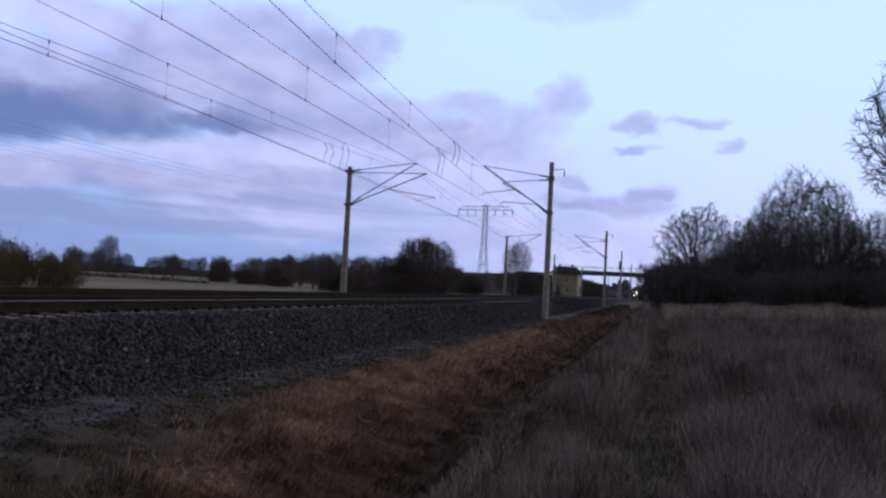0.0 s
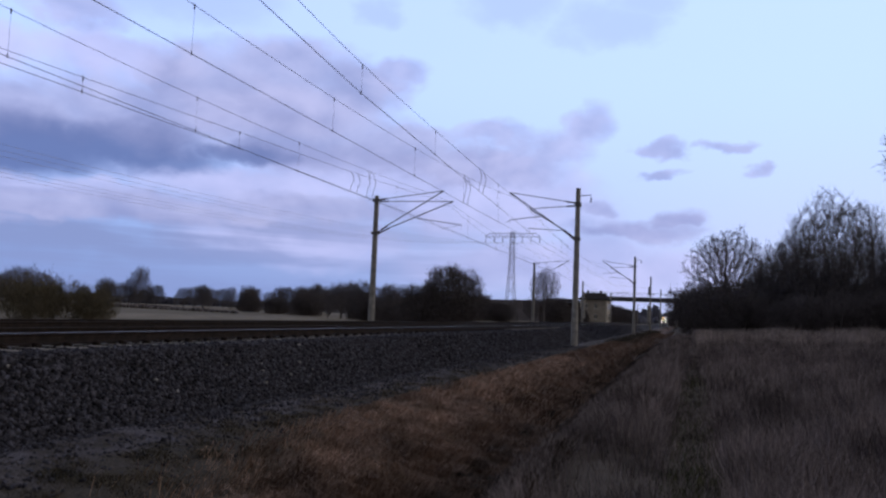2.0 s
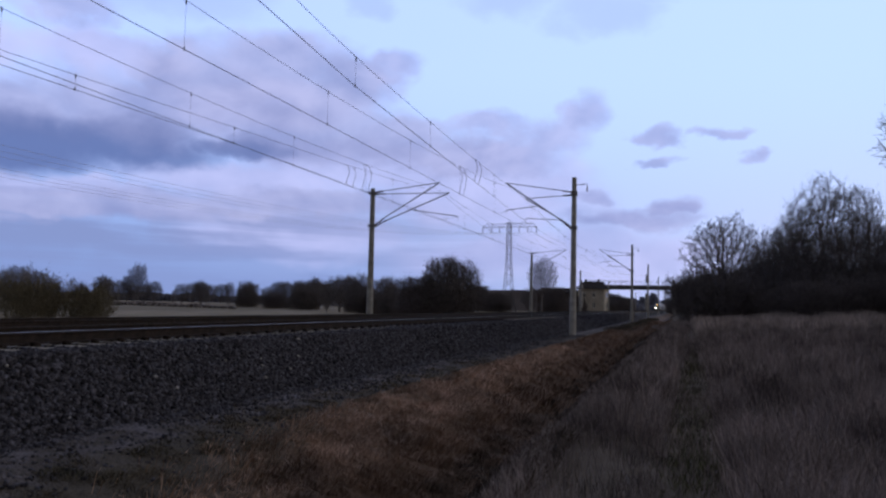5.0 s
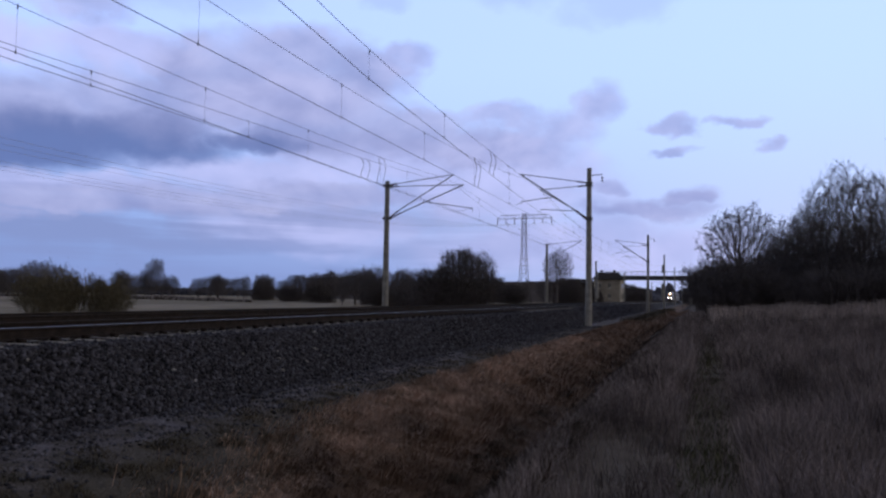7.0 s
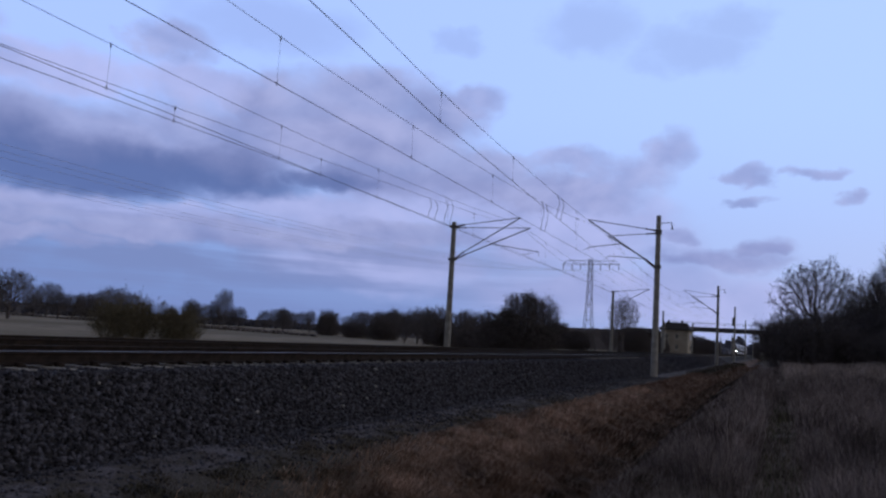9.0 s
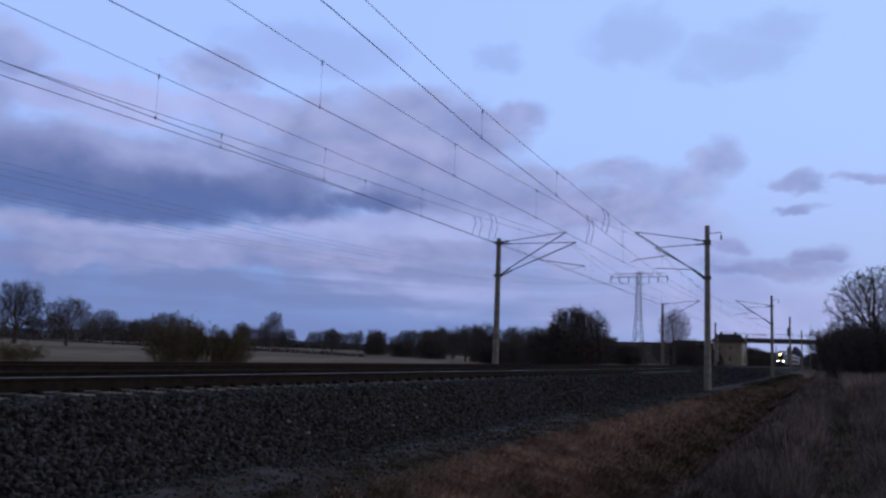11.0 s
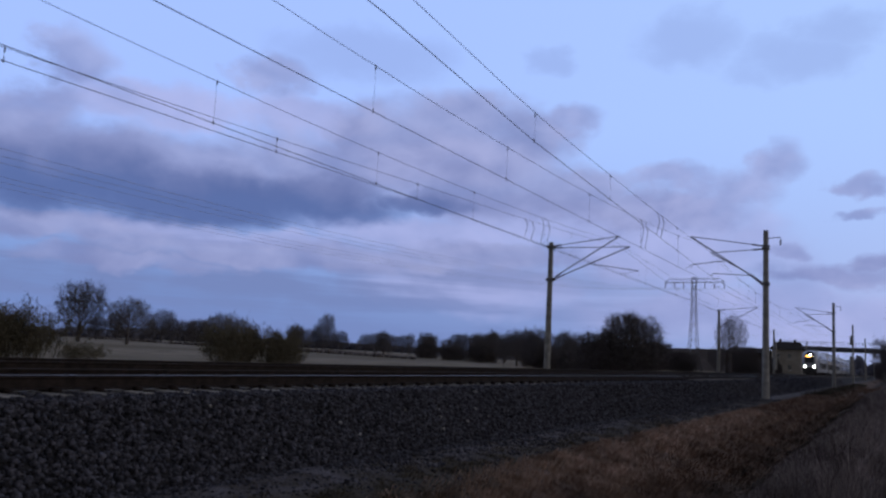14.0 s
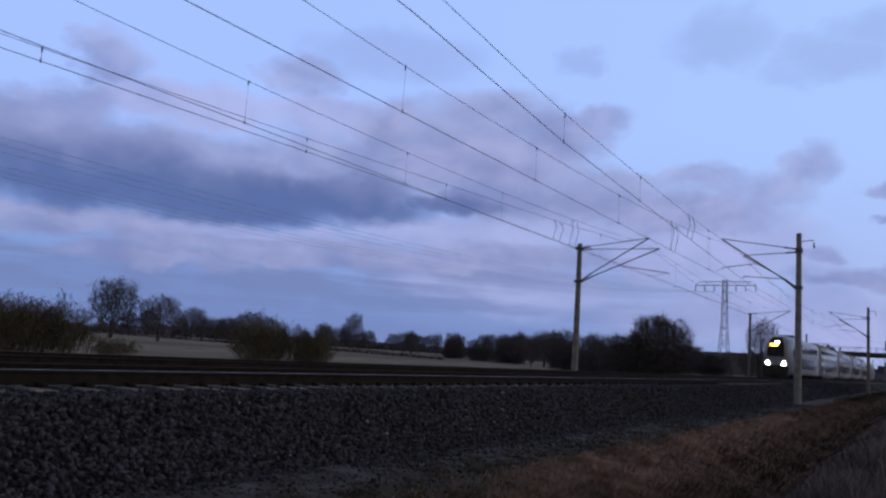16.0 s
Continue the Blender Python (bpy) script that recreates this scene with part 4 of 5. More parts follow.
def limbs_mesh(name, segs, sides):
    a = np.array([s[0] for s in segs])
    b = np.array([s[1] for s in segs])
    ra, rb = np.array([s[2] for s in segs]), np.array([s[3] for s in segs])
    d = b - a
    d /= np.linalg.norm(d, axis=1)[:, None] + 1e-9
    ref = np.where(np.abs(d[:, 2:3]) > 0.9, [[1.0, 0, 0]], [[0, 0, 1.0]])
    u = np.cross(d, ref)
    u /= np.linalg.norm(u, axis=1)[:, None]
    w = np.cross(d, u)
    n = len(segs)
    rings = []
    for p, r in ((a, ra), (b, rb)):
        for k in range(sides):
            t = k * math.tau / sides
            rings.append(p + (u * math.cos(t) + w * math.sin(t)) * r[:, None])
    v = np.stack(rings, 1).reshape(-1, 3)
    f = [[k, (k + 1) % sides, sides + (k + 1) % sides, sides + k] for k in range(sides)]
    f = np.array(f)[None] + (np.arange(n) * 2 * sides)[:, None, None]
    return np_mesh(name, v, f.reshape(-1, 4))


def leaf_mesh(name, segs, count, size, seed, jitter):
    """Small withered leaves about the twigs."""
    g = np.random.default_rng(seed)
    ends = np.array([s[1] for s in segs])
    p = ends[g.integers(0, len(ends), count)] + g.normal(0, jitter, (count, 3))
    p[:, 2] *= np.where(g.random(count) < 0.35, g.uniform(0.05, 0.9, count), 1.0)
    p[:, 2] = np.maximum(p[:, 2], 0.05)
    t = g.normal(0, 1, (count, 3, 3))
    t /= np.linalg.norm(t, axis=2)[:, :, None]
    v = p[:, None, :] + t * (size * g.uniform(0.5, 1.2, count))[:, None, None]
    return np_mesh(name, v.reshape(-1, 3), np.arange(count * 3).reshape(-1, 3))


def tree(name, x, y, z, label, category, seed, height=0, trunk_r=0, counts=(), leaves=0, leaf_size=0.07, jitter=0.2, bark=None, twigs=None, leaf=None, **more):
    thick, thin = grow(seed, height, trunk_r, counts, **more) if counts else branch_out(seed, **more)
    t = empty(name, x, y, z, label, category)
    link("trunk", limbs_mesh("trunk", thick, 6), bark or BARK, t)
    link("crown", limbs_mesh("crown", thin, 3), twigs or TWIG, t)
    if leaves:
        link("leaves", leaf_mesh("leaves", thin, leaves, leaf_size, seed, jitter), leaf or DEAD_LEAF, t, "sparse withered leaves")
    return t


def again(ob, x, y, z, turn, scale, label="", name=""):
    c = copy_thing(ob, pose(x, y, z, 0, 0, turn))
    c.scale = (scale[0], scale[0], scale[1]) if isinstance(scale, tuple) else (scale,) * 3
    if label:
        c["label"] = label
    return c


def gz(x, y):
    return float(ground_z(x, y))


def build_trees():
    bare = tree("bare_tree", 4.8, 100, gz(4.8, 100), "bare round-crowned tree above the hedge", "tree", 11, crown=(7.9, 4.7, 4.3), fork=4.4, points=3200, step=0.34,
                twig=0.0165, sprigs=4, sprig=0.6, ragged=0.3)
    far_tree = tree("bare_tree", -121, 90, -1.0, "bare round tree alone beyond the field", "tree", 21, crown=(6.0, 4.4, 4.4), fork=2.6, points=1800, step=0.36,
                    twig=0.02, sprigs=5, sprig=0.95, ragged=0.35)
    dense = tree("tree", 13.2, 80, gz(13.2, 80), "dense dark bare tree rising from a thicket", "tree", 12, crown=(5.7, 5.7, 6.3), fork=3.4, stems=8, spread=2.2, points=4600, step=0.36,
                 twig=0.0155, sprigs=5, sprig=0.95, rise=0.3, ragged=0.4)
    thicket = tree("thicket", 2.9, 82, gz(2, 82), "dense dark leafless thicket at the meadow's edge", "shrub", 13, 5.4, 0.05, (7, 5, 4), trunk=0.65, ratio=0.52, stems=26, stem_spread=2.4,
                   up=0.15, angle=(25, 60), twig=0.014, leaves=20000, leaf_size=0.06, jitter=0.18)
    bush = tree("bush", -24.7, 86.5, -1.0, "dense dark round bush beside the track", "shrub", 14, crown=(2.7, 3.5, 4.0), fork=0.9, stems=9, spread=1.3, points=3000, step=0.24,
                twig=0.016, sprigs=7, sprig=0.5, rise=0.2, ragged=0.4, leaves=42000, leaf_size=0.085, jitter=0.2)
    olive = tree("shrub", -25.0, 29.0, -1.0, "olive-brown leafless shrub beyond the track", "shrub", 15, 2.6, 0.02, (6, 5, 4), trunk=0.62, ratio=0.5, stems=22, stem_spread=0.9,
                 up=0.15, angle=(25, 60), twig=0.006, leaves=5500, leaf_size=0.03, jitter=0.09, bark=OLIVE_TWIG, twigs=OLIVE_TWIG, leaf=OLIVE_LEAF)

    brush = tree("bare_tree", -29, 99, -1.0, "small upright leafless tree in a hedge line", "tree", 16, 5.0, 0.09, (15, 8, 6), trunk=0.65, ratio=0.46, up=0.2, low=0.14,
                 angle=(26, 52), twig=0.016, wob=0.13)

    # right-hand wood
    for x, y, t, s in ((9.4, 84, 250, 0.68), (19.6, 82, 200, 0.74), (22.5, 76, 130, 0.75), (27, 82, 300, 0.85), (7.4, 88, 20, 0.5), (16.6, 87, 110, 0.8), (11.6, 89, 310, 0.74)):
        again(dense, x, y, gz(x, y), t, s)
    for x, y, t, s in ((4.2, 87, 150, 1.22), (2.4, 85, 40, 0.98), (3.3, 90, 10, 1.1), (3.4, 80, 200, 1.02), (5.6, 79, 90, 0.74), (7.2, 83, 320, 0.8), (8.4, 76, 180, 0.72), (11.4, 73, 30, 0.75), (14.5, 73, 250, 0.82), (18.5, 70, 140, 0.8), (23, 70, 330, 0.85), (12.6, 88, 100, 1.2), (15.6, 84, 10, 1.15), (19.5, 82, 190, 1.1),
                       (3.4, 93, 60, 0.95), (6.5, 99, 120, 0.8), (10, 96, 210, 0.75), (28, 74, 10, 1.0), (16.5, 86, 80, 0.9), (3.2, 112, 10, 1.0)):
        again(thicket, x, y, gz(x, y), t, s)
    again(bare, 9.8, 112, gz(7, 100), 120, 0.66)
    again(bare, 16.0, 47, gz(17, 48), 40, 1.3, "tall bare tree with fine twigs at the meadow's edge")
    # left of the line
    for x, y, t, s in ((-26.2, 27.4, 80, (0.95, 1.15)), (-28.6, 29.6, 30, 1.0), (-28.0, 33.5, 200, 0.85),
                       (-29.5, 19.5, 140, 1.05), (-31.5, 19.5, 20, (1.3, 1.2)), (-30.5, 17.2, 300, 1.0), (-34, 20.6, 250, (1.3, 1.15)), (-36, 19.5, 110, (1.3, 1.1))):
        again(olive, x, y, -1.0, t, s)
    again(bush, -28.0, 86, -1.0, 140, (0.8, 0.70), "low dark leafless bush beside a taller one")
    again(olive, -36.0, 27.2, -1.0, 200, (0.9, 0.45), "low straggling olive-brown shrub in the field's edge")
    again(brush, -31.8, 88, -1.0, 40, (0.8, 0.85), "small upright leafless tree beside the track")
    for x, y, t, s in ((-31, 94, 30, 0.5), (-36.5, 101, 130, 0.5), (-43, 108, 250, 0.5), (-50, 119, 80, 0.66), (-57, 124, 300, 0.7), (-34, 96, 200, 0.42), (-46, 112, 330, 0.58),
                       (-66, 134, 10, 0.7), (-77, 143, 190, 0.6), (-90, 155, 75, 0.6), (-106, 164, 160, 0.62), (-122, 174, 220, 0.66), (-46, 100, 60, 0.42),
                       (-62, 132, 140, 0.55), (-84, 150, 20, 0.5), (-98, 160, 280, 0.52), (-114, 170, 120, 0.5), (-132, 160, 60, 0.62), (-142, 150, 300, 0.6),
                       (-30, 170, 40, 0.8), (-33, 180, 140, 0.7), (-38, 186, 260, 0.9), (-44, 196, 10, 0.9), (-52, 210, 90, 0.9), (-60, 230, 180, 0.9), (-70, 250, 30, 0.9),
                       (-30, 200, 100, 0.85), (-26.6, 214, 200, 0.62), (-26.0, 219, 20, 0.45), (-19.5, 262, 200, 0.5), (-16.9, 270, 70, 0.4), (-20.3, 245, 300, 0.5), (-26, 130, 20, 0.3), (-23.5, 330, 60, 0.85), (-27, 338, 200, 1.0), (-31, 345, 10, 1.1), (-22.5, 362, 300, 0.8), (-25, 385, 90, 0.9), (-2.5, 345, 30, 0.8), (-1.5, 372, 140, 0.9), (1.5, 330, 250, 1.0)):
        if t % 20 == 0 and y < 200:
            again(brush, x, y, -1.0, t, (s * 1.0, s * 1.3))
        else:
            again(bush, x, y, -1.0, t, (s * 1.25, s * (0.8 if y < 200 and t % 3 else 1.12)), "dark leafless bush in a hedge line")
    again(bare, -26.3, 158, -1.0, 75, (0.66, 0.92), "bare round tree beside the track near the house")
    again(bare, -27.0, 262, -1.0, 190, 0.85, "bare tree behind the house")
    again(far_tree, -116, 96, -1.0, 100, (0.92, 0.78), "bare round tree beyond the field")
    for x, y, t, s in ((-150, 137, 10, 0.55), (-152, 143, 50, 0.52), (-153, 148, 90, 0.58), (-120, 122, 130, 0.62), (-205, 250, 40, 0.7), (-180, 270, 170, 0.7),
                       (-150, 258, 220, 0.75), (-128, 245, 300, 0.72), (-95, 190, 20, 0.62), (-86, 188, 120, 0.6), (-64, 152, 210, 0.52), (-58, 155, 280, 0.58),
                       (-112, 225, 60, 0.66), (-196, 262, 100, 0.6), (-168, 262, 10, 0.62), (-78, 170, 200, 0.5), (-240, 230, 0, 0.6), (-49, 270, 60, 0.7), (-38.5, 104, 30, 0.46), (-44, 107, 200, 0.5), (-54, 126, 80, 0.52), (-52, 118, 150, 0.5)):
        again(far_tree, x, y, -1.0, t, s * 1.1, "small bare tree in a distant hedge")
    r = random.Random(4)
    for k in range(26):
        a, d = radians(-52 + 1.35 * k + r.uniform(-0.5, 0.5)), r.uniform(230, 380)
        again(far_tree, math.sin(a) * d, math.cos(a) * d, -1.0, r.uniform(0, 360), r.uniform(0.55, 0.95), "small bare tree in a distant hedge")
    for x, y, t, s in ((-131, 172, 60, 0.98), (-134, 172, 10, 0.7), (-215, 205, 140, 0.8), (-118, 180, 230, 0.62), (-75, 158, 10, 0.62), (-70, 146, 99, 0.62), (-100, 200, 20, 0.66), (-140, 230, 200, 0.7)):
        again(far_tree, x, y, -1.0, t, (s * 0.55, s), "slim upright bare tree in a hedge")


build_trees()


def clumps(name, x, y, z, size, h, mat, label, category, seed):
    """Many small uneven clumps of twigs, each a frayed tapered lump."""
    g = np.random.default_rng(seed)
    n = len(x)
    v = CUBE[None] * (1 + g.uniform(-0.6, 0.4, (n, 8, 3))) * np.stack([size, size, h * 0.5], 1)[:, None, :]
    v[:, 4:, :2] *= 0.6
    v += np.stack([x, y, h * 0.5 + z], 1)[:, None, :]
    f = CUBE_FACES[None] + (np.arange(n) * 8)[:, None, None]
    return tagged(link(name, np_mesh(name, v.reshape(-1, 3), f.reshape(-1, 4)), mat), label, category, kind="stuff")


def far_woods():
    """Low woods along the horizon, a hedge along the field's far edge, and woods far down the line."""
    g = np.random.default_rng(3)
    n = 16000
    a = np.radians(g.uniform(-110, 40, n))
    d = g.choice([520.0, 640.0, 800.0, 950.0], n) + g.uniform(-30, 30, n)
    x, y = np.sin(a) * d, np.cos(a) * d
    lump = np.array([0.5 + noise.noise(Vector((u * 9, v * 0.01, 0))) * 0.9 + noise.noise(Vector((u * 45, v * 0.01, 5))) * 0.5 for u, v in zip(a, d)])
    h = np.clip(lump, 0.3, 1.4) * 4.6 + 1.4
    keep = (x < -24) | (x > 3)
    clumps("distant_woods", x[keep], y[keep], -1.2, g.uniform(1.2, 2.8, keep.sum()), h[keep], HAZY_TWIG, "low woods and hedges on the horizon, tinted blue for haze", "woods", 6)
    n = 3000
    x, y = g.uniform(-110, 60, n), g.uniform(1860, 1960, n)
    h = 12 + 16 * np.array([0.5 + noise.noise(Vector((v / 14, 0.5, 2))) for v in x]) + g.uniform(-3, 3, n)
    clumps("distant_woods", x, y, -2.0, g.uniform(2, 5, n), h, HAZY_TWIG, "woods far down the railway line, tinted blue for haze", "woods", 7)
    n = 6000
    b = g.uniform(-60, -31, n)
    d = np.interp(b, [-60, -55, -46, -37, -28, -21], [360, 330, 215, 178, 134, 116]) + g.normal(0, 2.0, n)
    a = np.radians(b)
    x, y = np.sin(a) * d, np.cos(a) * d
    lump = np.array([0.55 + noise.noise(Vector((u / 11, v / 11, 9))) * 0.8 for u, v in zip(x, y)])
    h = np.clip(lump, 0.2, 1.2) * 2.1 * g.uniform(0.4, 1.15, n) * np.interp(b, [-45, -31], [0.3, 0.4]) + 0.25
    clumps("field_hedge", x, y, -1.1, g.uniform(0.2, 0.5, n), h, DEAD_LEAF, "low dark brown hedge along the field's far edge", "hedge", 8)


far_woods()


# ---- grass ----
def blades(name, x, y, h, w, lean, mat, label, seed, fall=None):
    """Bent blades: a narrow quad and a tip. fall: a common way in which they droop."""
    g = np.random.default_rng(seed)
    n = len(x)
    z = ground_z(x, y) - 0.03
    a = g.uniform(0, math.tau, n)
    side = np.stack([np.cos(a), np.sin(a), np.zeros(n)], 1) * (w * 0.5)[:, None]
    b = g.uniform(0, math.tau, n)
    out = np.stack([np.cos(b), np.sin(b), np.zeros(n)], 1)
    if fall is not None:
        out = out * 0.5 + np.array(fall)
    out *= (h * lean)[:, None]
    base = np.stack([x, y, z], 1)
    mid = base + out * 0.35 + np.stack([0 * h, 0 * h, h * 0.6], 1)
    tip = base + out + np.stack([0 * h, 0 * h, h * np.clip(1.05 - 0.35 * lean, 0.3, 1)], 1)
    v = np.stack([base - side, base + side, mid + side * 0.7, mid - side * 0.7, tip], 1).reshape(-1, 3)
    f = np.array([(0, 1, 2), (0, 2, 3), (3, 2, 4)])[None] + (np.arange(n) * 5)[:, None, None]
    return tagged(link(name, np_mesh(name, v, f.reshape(-1, 3)), mat), label, "grass", kind="stuff")


def scatter(n, x0, x1, y0, y1, seed, clump=1.2, keep=0.5, power=1.0):
    g = np.random.default_rng(seed)
    x, y = g.uniform(x0, x1, n), y0 + (y1 - y0) * g.uniform(0, 1, n) ** power
    c = np.array([noise.noise(Vector((u / clump, v / clump, seed))) for u, v in zip(x, y)])
    m = c + g.uniform(-0.5, 0.5, n) > keep - 0.5
    return x[m], y[m], c[m]


def build_grass():
    g = np.random.default_rng(8)
    for seed, (n, y0, y1, x1, w, p) in enumerate(((110000, 1.3, 14, 9, 0.006, 1.2), (100000, 12, 34, 20, 0.011, 1.1), (70000, 32, 76, 30, 0.022, 1.0))):
        x, y, c = scatter(n, -1.7, x1, y0, y1, 20 + seed, 1.3, 0.05, p)
        track = np.exp(-((x - 0.0 - 0.013 * y) / 0.28) ** 2)
        keep = (track < 0.4) | (g.random(len(x)) < 0.3 + 0.7 * np.clip((y - 14) / 16, 0, 1))
        x, y, c, track = x[keep], y[keep], c[keep], track[keep]
        h = (0.40 + 0.5 * c + g.uniform(-0.12, 0.22, len(x))) * (1 - 0.8 * track) * np.clip((x + 2.1) / 1.5, 0.3, 1)
        blades("meadow_grass", x, y, np.clip(h, 0.2, 0.95), np.full(len(x), w), g.uniform(0.15, 0.8, len(x)), MEADOW, "tall dry grey-brown winter grass", 30 + seed)
    x, y, c = scatter(30000, 0.8, 30, 48, 74, 91, 3.0, 0.55)
    blades("straw_tufts", x, y, np.clip(0.7 + 0.8 * c, 0.45, 1.15), np.full(len(x), 0.026), g.uniform(0.1, 0.5, len(x)), STRAW, "pale dead straw standing along the thicket", 92)
    for seed, (name, n, x0, x1, y0, y1, w, mat, label) in enumerate((
            ("crest_grass", 34000, -5.15, -3.7, 2.0, 16, 0.007, CREST_GRASS, "pale rust-brown grass along the top of the ditch bank"),
            ("crest_grass", 15000, -5.15, -3.7, 14, 34, 0.014, CREST_GRASS, "pale rust-brown grass along the top of the ditch bank"),
            ("crest_grass", 14000, -5.15, -3.7, 33, 62, 0.02, BANK_GRASS, "rust-brown grass along the top of the ditch bank"),
            ("verge_grass", 22000, -6.4, -3.7, 60, 150, 0.035, VERGE_GRASS, "olive-brown grass beside the far railway bank"),
            ("bank_grass", 9000, -4.3, -1.2, 60, 130, 0.035, BANK_GRASS, "matted rust-brown grass on the ditch bank"),
            ("bank_grass", 46000, -4.3, -2.4, 2.0, 16, 0.007, BANK_GRASS, "matted rust-brown grass on the ditch bank"),
            ("bank_grass", 30000, -4.3, -2.4, 14, 62, 0.016, BANK_GRASS, "matted rust-brown grass on the ditch bank"),
            ("ditch_grass", 40000, -3.0, -1.15, 2.0, 16, 0.007, DITCH_GRASS, "wet grass in the ditch bottom, its colour darkened for shade"),
            ("ditch_grass", 24000, -3.0, -1.15, 14, 62, 0.016, DITCH_GRASS, "wet grass in the ditch bottom, its colour darkened for shade"))):
        x, y, c = scatter(n, x0, x1, y0, y1, 40 + seed, 0.3, 0.25)
        edge = np.interp(y, [4, 7.5, 11, 18], [-3.2, -4.3, -5.0, -5.2]) + g.normal(0, 0.42, len(x))
        x, y, c = x[x > edge], y[x > edge], c[x > edge]
        h = np.clip(0.17 + 0.2 * c + g.uniform(-0.06, 0.1, len(x)), 0.05, 0.45)
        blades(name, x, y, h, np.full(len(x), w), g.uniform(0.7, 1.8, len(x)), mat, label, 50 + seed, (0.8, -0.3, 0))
    x, y, c = scatter(30000, -0.35, 0.95, 2.0, 34, 70, 0.6, 0.3)
    m = np.abs(x - 0.013 * y) < 0.3
    blades("furrow_grass", x[m], y[m], np.full(m.sum(), 0.12), np.full(m.sum(), 0.009), g.uniform(0.4, 1.2, m.sum()), GREEN_GRASS, "short green grass in a trodden furrow", 71)
    x, y, c = scatter(90000, -5.9, -3.2, 2.5, 24, 62, 0.4, 0.3, 1.3)
    m = (x < np.interp(y, [4, 7.5, 11, 18], [-2.9, -3.9, -4.5, -4.7])) & (x > -5.75 + g.normal(0, 0.25, len(x)))
    x, y, c = x[m], y[m], c[m]
    blades("mossy_grass", x, y, np.clip(0.07 + 0.13 * c, 0.03, 0.2), np.full(len(x), 0.008), g.uniform(0.6, 1.6, len(x)), VERGE_GRASS, "short olive-brown matted grass on the verge", 63)
    x, y, c = scatter(60000, -6.35, -3.0, 2.5, 45, 60, 0.35, 0.36, 1.3)
    m = x < np.interp(y, [4, 7.5, 11, 18], [-3.0, -4.1, -4.7, -4.8])
    x, y, c = x[m], y[m], c[m]
    blades("path_grass", x, y, np.clip(0.06 + 0.12 * c, 0.025, 0.2), np.full(len(x), 0.008), g.uniform(0.4, 1.2, len(x)), PATH_GRASS, "short sparse grey-brown grass along the gravel path", 61)


build_grass()


# ---- train ----
def loft(sections):
    """Skin over cross sections [(y, [(x, z), ...]), ...]."""
    bm = bmesh.new()
    rings = [[bm.verts.new((x, y, z)) for x, z in pts] for y, pts in sections]
    n = len(rings[0])
    for a, b in zip(rings, rings[1:]):
        for k in range(n):
            bm.faces.new((a[k], a[(k + 1) % n], b[(k + 1) % n], b[k]))
    bm.faces.new(rings[0][::-1])
    bm.faces.new(rings[-1])
    bmesh.ops.recalc_face_normals(bm, faces=bm.faces)
    for f in bm.faces:
        f.smooth = len(f.verts) == 4
    return bm


def car_section(w=1.4, bottom=0.42, top=4.58, roof=0.62):
    """Outline of a double-deck car, seen along the track."""
    pts = [(-w * 0.93, bottom), (w * 0.93, bottom), (w, bottom + 0.25), (w, 3.2), (w * 0.97, 3.75)]
    for k in range(6):
        t = k / 5 * math.pi / 2
        pts.append((w * 0.95 * math.cos(t) ** 0.8 * (1 if k < 5 else 0) + (0 if k < 5 else 0.25), 3.8 + (top - 3.8) * math.sin(t)))
    pts += [(-x, z) for x, z in reversed(pts[2:])]
    return pts


def bogie(parent, y):
    b = part("bogie", boxed(-1.15, 1.15, y - 1.6, y + 1.6, 0.35, 0.7, 0.05), DARK_PAINT, parent, "dark bogie frame")
    for dy in (-1.25, 1.25):
        for s in (-1, 1):
            part("wheel", tube(bmesh.new(), (s * 0.69, y + dy, 0.46), (s * 0.83, y + dy, 0.46), 0.46, 0.44, 20), RUST, b)


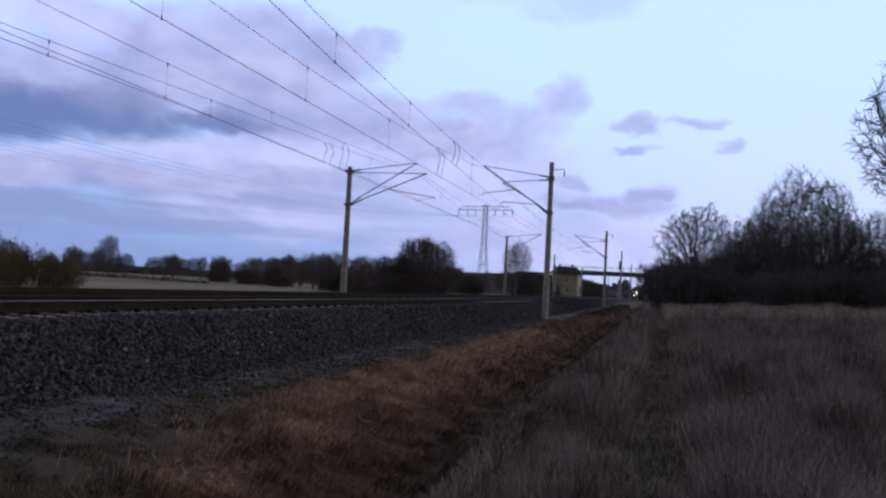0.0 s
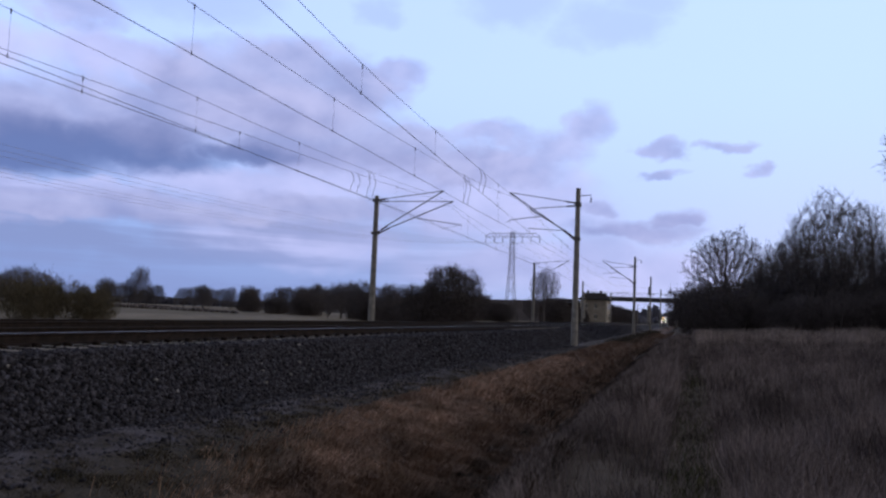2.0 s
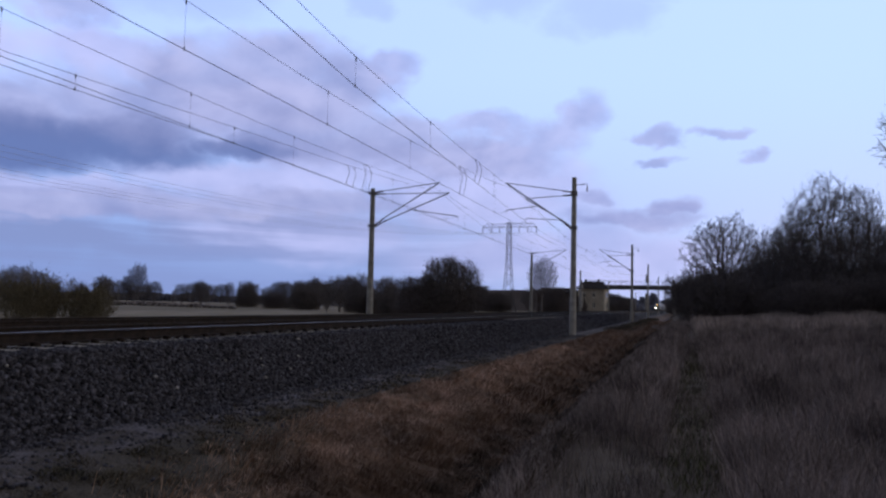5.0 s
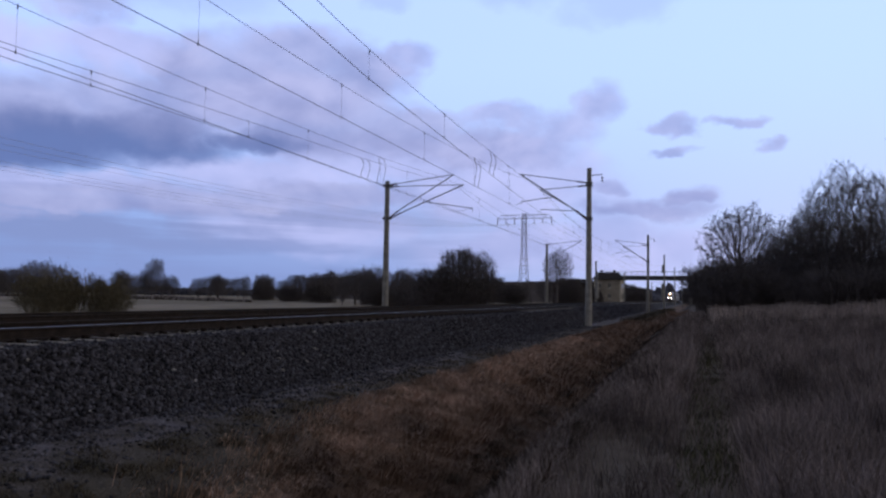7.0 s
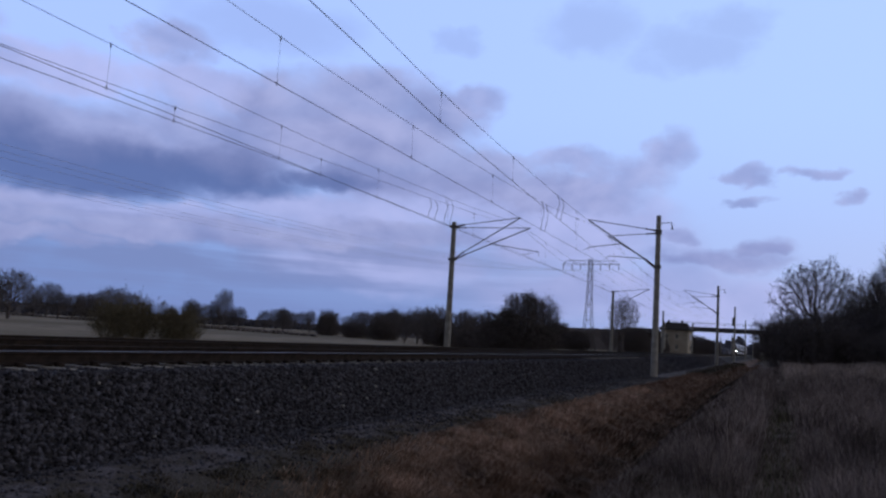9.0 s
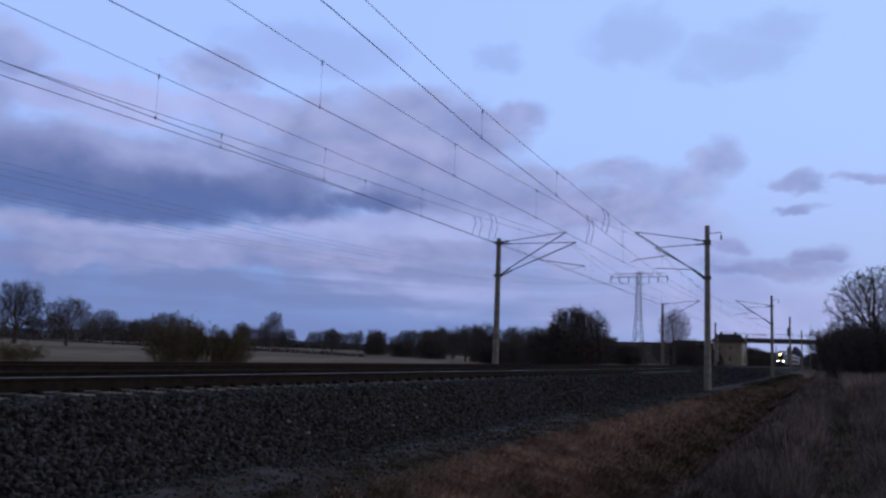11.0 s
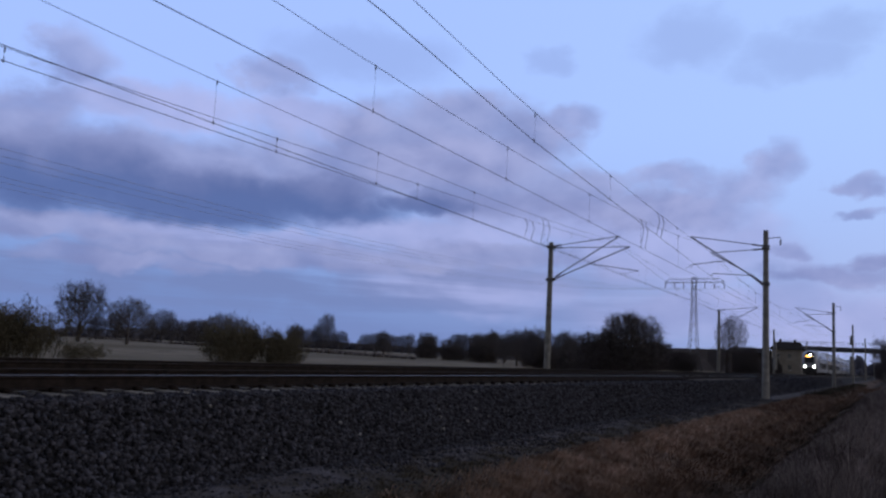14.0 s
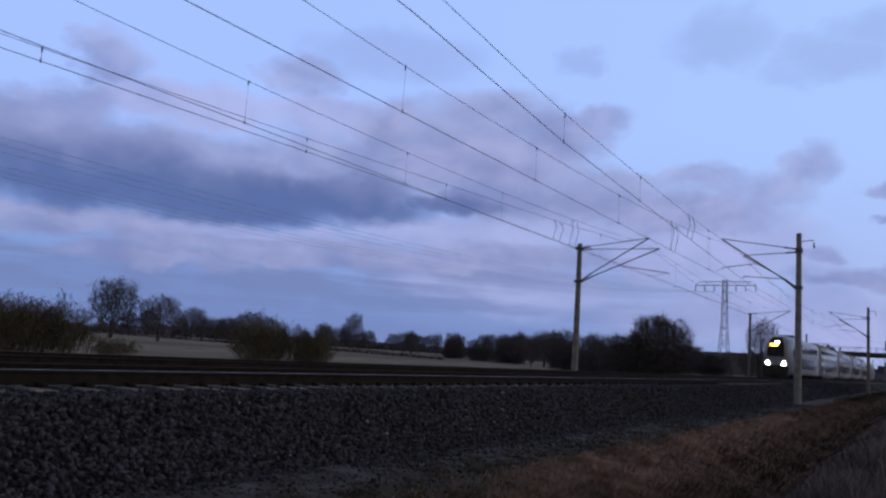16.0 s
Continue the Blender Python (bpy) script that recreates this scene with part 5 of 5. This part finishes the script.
def middle_car(parent, y0, length, panto):
    """A car whose front end is at y0 and which reaches away along +y."""
    sec = car_section()
    car = part("car", loft([(y0 + 0.25, sec), (y0 + length - 0.25, sec)]), WHITE_PAINT, parent, "white double-deck carriage")
    part("skirt", boxed(-1.3, 1.3, y0 + 5.0, y0 + length - 5.0, 0.2, 0.46), DARK_PAINT, car)
    part("gangway", boxed(-0.9, 0.9, y0 + length - 0.3, y0 + length + 0.3, 0.8, 4.0), DARK_PAINT, car)
    n = 9
    for s in (-1, 1):
        for k in range(n):
            a = y0 + 2.2 + k * (length - 4.4) / n
            door = k in (1, n - 2)
            x0, x1 = sorted((s * 1.392, s * 1.408))
            if door:
                d = part("door", boxed(x0, x1, a + 0.3, a + 1.8, 0.6, 2.75), GREY_PAINT, car, "grey sliding door")
                part("door_window", boxed(*sorted((s * 1.40, s * 1.414)), a + 0.55, a + 1.55, 1.4, 2.55), TRAIN_GLASS, d)
            else:
                part("window", boxed(x0, x1, a + 0.15, a + 2.0, 1.12, 2.25), TRAIN_GLASS, car)
            part("window", boxed(*sorted((s * 1.375, s * 1.405)), a + 0.15, a + 2.0, 2.85, 3.72), TRAIN_GLASS, car)
    for k in range(3):
        a = y0 + 3 + k * (length - 6) / 3
        part("roof_box", boxed(-0.8, 0.8, a, a + 3.4, 4.45, 4.75, 0.06), GREY_PAINT, car, "grey roof equipment box")
    if panto:
        p = bmesh.new()
        yc = y0 + length * 0.8
        for s in (-0.5, 0.5):
            tube(p, (s, yc, 4.7), (s * 0.4, yc + 1.2, 5.1), 0.03)
            tube(p, (s * 0.4, yc + 1.2, 5.1), (s * 0.5, yc, 5.38), 0.025)
        tube(p, (-0.8, yc, 5.38), (0.8, yc, 5.38), 0.03)
        part("pantograph", p, STEEL, car, "raised pantograph")
    bogie(car, y0 + 3.2)
    bogie(car, y0 + length - 3.2)
    return car


def cab_car(parent, length, flip, y0):
    """The leading car: a raked nose with a dark windscreen and lit lamps."""
    def sec(y, w, bottom, top):
        base = car_section()
        return (y, [(x / 1.4 * w, bottom + (z - 0.42) / 4.16 * (top - bottom)) for x, z in base])
    s = -1 if flip else 1
    prof = [(0.0, 0.95, 0.75, 2.75), (0.12, 1.09, 0.55, 3.25), (0.45, 1.19, 0.45, 3.72), (1.0, 1.29, 0.42, 4.12), (1.9, 1.38, 0.42, 4.4), (2.8, 1.4, 0.42, 4.5), (length - 0.25, 1.4, 0.42, 4.58)]
    car = part("cab_car", loft([sec(y0 + s * a, w, b, t) for a, w, b, t in prof]), WHITE_PAINT, parent, "white double-deck driving carriage with a raked nose")
    if flip:
        return car
    # windscreen, a raked dark panel
    bm = bmesh.new()
    rows = ((2.2, 0.94, -0.05), (2.5, 0.96, -0.03), (2.75, 0.96, 0.0), (3.2, 0.94, 0.1), (3.67, 0.82, 0.38), (4.07, 0.64, 0.85), (4.27, 0.48, 1.25))
    vs = [[bm.verts.new((x * w, y0 + dy - 0.03 + 0.06 * abs(x), z)) for x in (-0.86, -0.5, 0, 0.5, 0.86)] for z, w, dy in rows]
    for a, b in zip(vs, vs[1:]):
        for k in range(4):
            bm.faces.new((a[k], a[k + 1], b[k + 1], b[k]))
    bmesh.ops.solidify(bm, geom=bm.faces[:], thickness=0.05)
    part("windscreen", bm, TRAIN_GLASS, car, "large dark raked windscreen")
    part("display", boxed(-0.58, 0.2, y0 + 0.08, y0 + 0.2, 3.26, 3.48), AMBER, car, "lit amber destination display")
    bm = bmesh.new()
    bmesh.ops.create_uvsphere(bm, u_segments=14, v_segments=8, radius=0.17, matrix=pose(0.1, y0 + 0.3, 3.66) @ Matrix.Diagonal((1.2, 0.5, 0.9, 1)))
    part("top_lamp", bm, LAMP, car, "lit white top lamp")
    for sx in (-1, 1):
        bm = bmesh.new()
        v = [bm.verts.new(p) for p in ((sx * 0.54, y0 - 0.08, 1.34), (sx * 0.99, y0 - 0.02, 1.34), (sx * 0.99, y0 - 0.02, 1.44), (sx * 0.86, y0 - 0.06, 1.72), (sx * 0.78, y0 - 0.08, 1.72))]
        face = bm.faces.new(v if sx < 0 else v[::-1])
        bmesh.ops.solidify(bm, geom=[face], thickness=0.06)
        part("headlamp", bm, LAMP, car, "lit white headlamp")
    part("nose_skirt", boxed(-1.2, 1.2, y0 - 0.12, y0 + 1.2, 0.2, 1.32, 0.1), DARK_PAINT, car, "black bumper and snow plough")
    part("coupler", tube(bmesh.new(), (0, y0 - 0.45, 1.0), (0, y0 + 0.1, 1.0), 0.14), DARK_PAINT, car)
    n = 8
    for sx in (-1, 1):
        for k in range(n):
            a = y0 + 4.2 + k * (length - 6.4) / n
            x0, x1 = sorted((sx * 1.392, sx * 1.408))
            if k in (1, n - 1):
                d = part("door", boxed(x0, x1, a + 0.2, a + 1.7, 0.6, 2.75), GREY_PAINT, car, "grey sliding door")
                part("door_window", boxed(*sorted((sx * 1.40, sx * 1.414)), a + 0.45, a + 1.45, 1.4, 2.55), TRAIN_GLASS, d)
            else:
                part("window", boxed(x0, x1, a + 0.1, a + 1.95, 1.12, 2.25), TRAIN_GLASS, car)
            part("window", boxed(*sorted((sx * 1.375, sx * 1.405)), a + 0.1, a + 1.95, 2.85, 3.72), TRAIN_GLASS, car)
        part("side_window", boxed(*sorted((sx * 1.36, sx * 1.41)), y0 + 2.2, y0 + 3.2, 2.3, 3.1), TRAIN_GLASS, car)
    part("roof_box", boxed(-0.8, 0.8, y0 + 7, y0 + 12, 4.45, 4.75, 0.06), GREY_PAINT, car)
    bogie(car, y0 + 4.2)
    bogie(car, y0 + length - 3.2)
    return car


def build_train():
    t = empty("train", FAR_X, 87.8, 0, "white double-deck electric train with lit headlamps on the far track", "train")
    cab_car(t, 25.5, False, 0.0)
    for k in range(4):
        middle_car(t, 25.5 + 25.0 * k, 25.0, k in (0, 3))
    cab_car(t, 25.5, True, 151.0)
    return t


train = build_train()


def motions():
    # a steady 38 m/s towards the camera
    walk(train, [(s, pose(FAR_X, 89.0 + 38.0 * (16.0 - s), 0)) for s in (0.0, 4.0, 8.0, 12.0, 16.0)])


motions()
